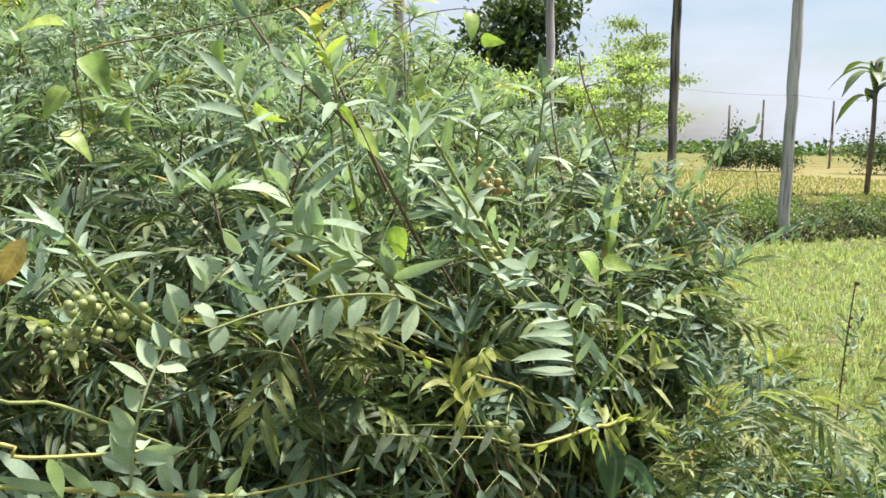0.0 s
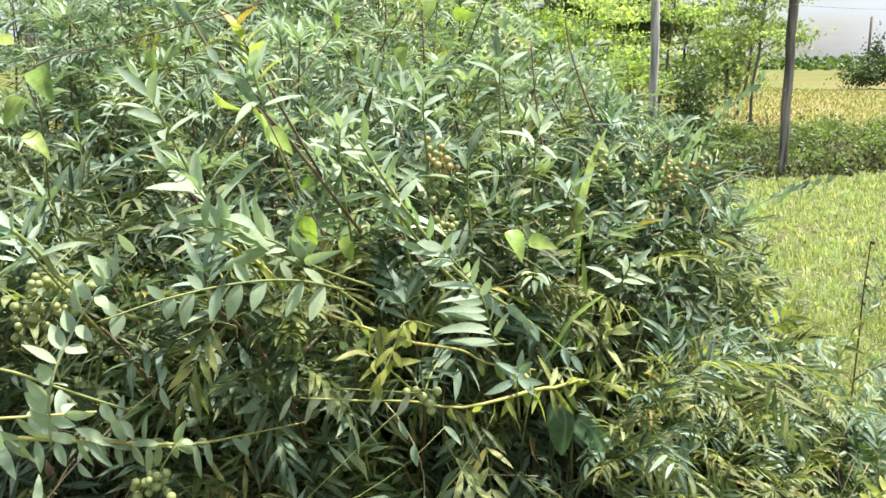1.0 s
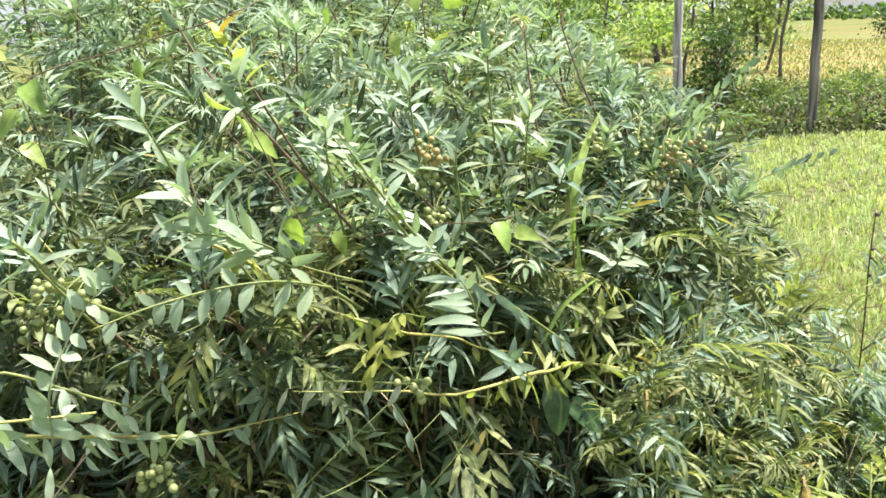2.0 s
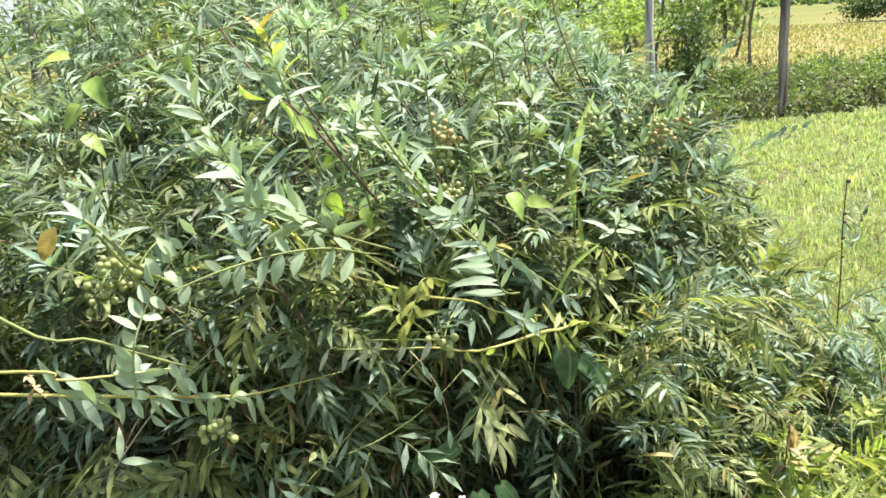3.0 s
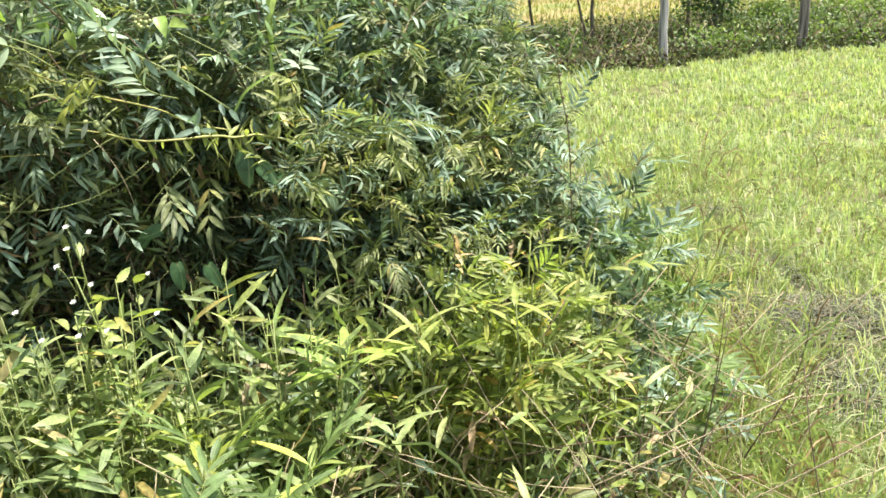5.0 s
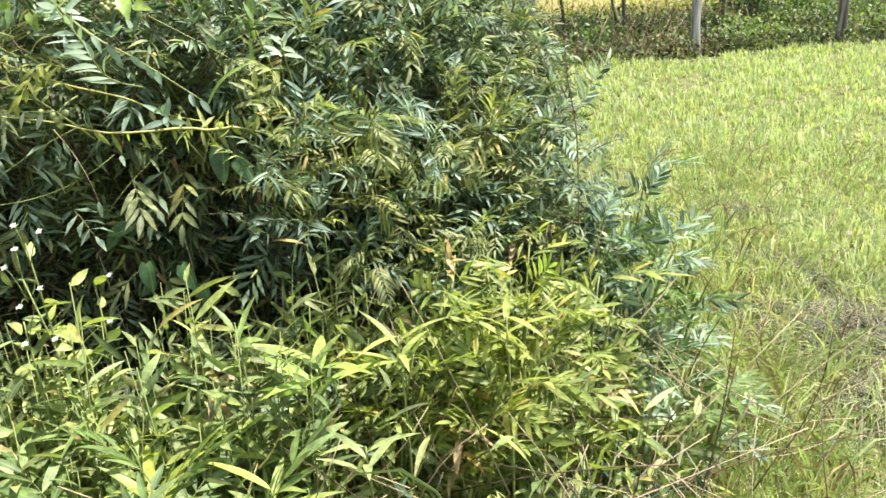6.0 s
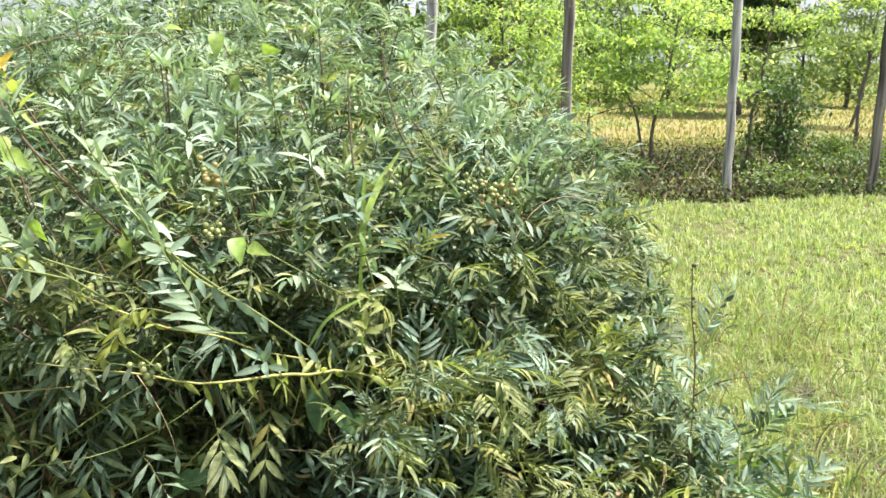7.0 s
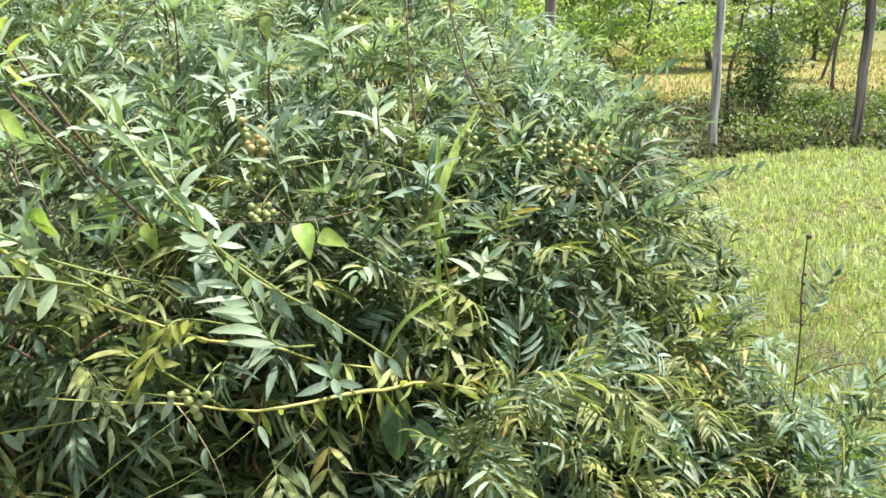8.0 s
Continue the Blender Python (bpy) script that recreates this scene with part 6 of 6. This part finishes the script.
# ---- far poles, scrub and tree line ----
for x, y, h in [(21.7, 60.0, 4.5), (24.2, 60.0, 4.9), (29.4, 60.0, 4.9)]:
    ob = thing("field_pole", (x, y, 0), "thin bare wooden pole standing in the field", "pole", "poles in the field")
    part("shaft", tube([(x, y, -0.1), (x + 0.03, y, h * 0.5), (x + 0.01, y, h)], (0.1, 0.08), 7), BROWN_WOOD, ob)
for x, y, h, r in [(19.2, 49.0, 1.5, 1.6), (18.0, 50.0, 1.2, 1.3), (20.7, 48.5, 1.3, 1.4), (25.0, 46.0, 2.0, 1.9), (26.8, 47.0, 1.8, 1.8), (21.5, 58.0, 2.6, 0.7)]:
    low_scrub((x, y), h, r, DARK_CROWN, 1100, "dark green round bush in the field", 0.2)


def banana(at):
    ob = thing("banana_plant", (at[0], at[1], 0), "tall broad-leaved banana plant in the field", "banana plant")
    part("trunk", tube([(at[0], at[1], -0.1), (at[0] + 0.05, at[1], 2.2), (at[0], at[1], 4.3)], (0.09, 0.06), 8), BARK, ob)
    for k in range(11):
        a = 0.8 * k + 0.3
        w = np.array((math.cos(a), math.sin(a), 0))
        p = np.array((at[0], at[1], 4.25 - 0.12 * k))
        path = bend(p, p + w * 0.6 + UP * 0.6, p + w * 1.4 + UP * rng.uniform(-0.9, 0.1), 9)
        part("leaf", blade_strip(path, 0.38, 0, (0.05, -0.05, 1)), DARK_CROWN, ob)


banana((14.3, 26.5))


def tree_line():
    centres = []
    for a in np.linspace(-1.3, 1.2, 150):
        r = rng.uniform(150, 190)
        h = 1.7 + 1.0 * math.sin(7 * a) ** 2 + (4.5 if a < 0.12 else 0)
        for _ in range(3):
            centres.append((r * math.sin(a) + rng.normal(0, 2), r * math.cos(a), h * rng.uniform(0.2, 0.75)))
    shape = leaf_cloud(centres, (2.4, 2.4, 0.6), 16000, 1.0, 0.8)
    ob = new("far_tree_line", mesh_of("far_tree_line", shape, BUSH_CROWN))
    tagged(ob, "distant hazy green line of trees", "tree line", kind="stuff")


tree_line()


# ---- low leaves and broad weeds at the shrub's foot ----
def low_sprays():
    kinds = [compound_leaf(rng.uniform(0.09, 0.13), int(rng.integers(4, 6)), rng.uniform(0.04, 0.056), rng.uniform(0.0105, 0.013), rng.uniform(0.2, 0.6), 46, 0.2, rows=5) for _ in range(6)]
    shapes = []
    for k in range(130):
        x = rng.uniform(-0.75, -0.22) if k < 118 else rng.uniform(-0.22, 0.12)
        p = np.array((x, front_edge(x) + rng.uniform(-0.01, 0.14), rng.uniform(0.8, 1.13)))
        way = unit(np.array((rng.normal(0, 0.6), -0.6, rng.normal(-0.25, 0.35))))
        tone = rng.random()
        leaf = moved(kinds[k % 6], frame_of(p, way, UP + rng.normal(0, 0.4, 3), rng.uniform(0.75, 1.1)))
        shapes.append((leaf[0], leaf[1], leaf[2], np.where(leaf[3] == 0, 0 if tone < 0.6 else 2 if tone < 0.85 else 3, 1)))
        if k % 3 == 0:
            shapes.append(tube(bend(p, p + (0, 0.1, 0.06), p + np.array((rng.normal(0, 0.06), 0.3, 0.02)), 6), (0.001, 0.0022), 4, 4))
    part("foliage", joined(shapes), [OLIVE_LEAF, GREEN_STEM, SHRUB_LEAF, SHADE_LEAF, BROWN_STEM], SHRUB, "low olive-green leaves at the foot", kind="stuff")


low_sprays()


def broad_weed(at, height):
    ob = thing("weed", (at[0], at[1], 0), "soft green weed with rounded leaves on thin stalks", "weed", "broad-leaved weeds at the foot of the shrub")
    tip = np.array((at[0] + rng.normal(0, 0.03), at[1] + rng.normal(0, 0.03), height))
    path = bend((at[0], at[1], 0), (at[0], at[1] + 0.03, height * 0.6), tip, 9)
    part("stem", tube(path, (0.0026, 0.0012), 5), GREEN_STEM, ob)
    for k in range(11):
        p = path[-1] + (path[-4] - path[-1]) * (k / 11)
        a = 2.4 * k
        out = np.array((math.cos(a), math.sin(a), 0.25))
        end = p + out * rng.uniform(0.02, 0.045)
        part("leaf_stalk", tube(bend(p, 0.5 * (p + end) + UP * 0.006, end, 4), (0.0008, 0.0006), 3), GREEN_STEM, ob)
        part("leaf", moved(heart_leaf(rng.uniform(0.026, 0.04)), frame_of(end, out + UP * rng.uniform(-0.5, 0.1), UP + (0, -0.5, 0))), WEED_LEAF, ob)


for at, height in [((-0.37, 0.64), 0.9), ((-0.27, 0.60), 0.84), ((-0.14, 0.62), 0.86), ((-0.47, 0.66), 0.95), ((-0.02, 0.66), 0.9), ((0.05, 0.60), 0.84)]:
    broad_weed(at, height)
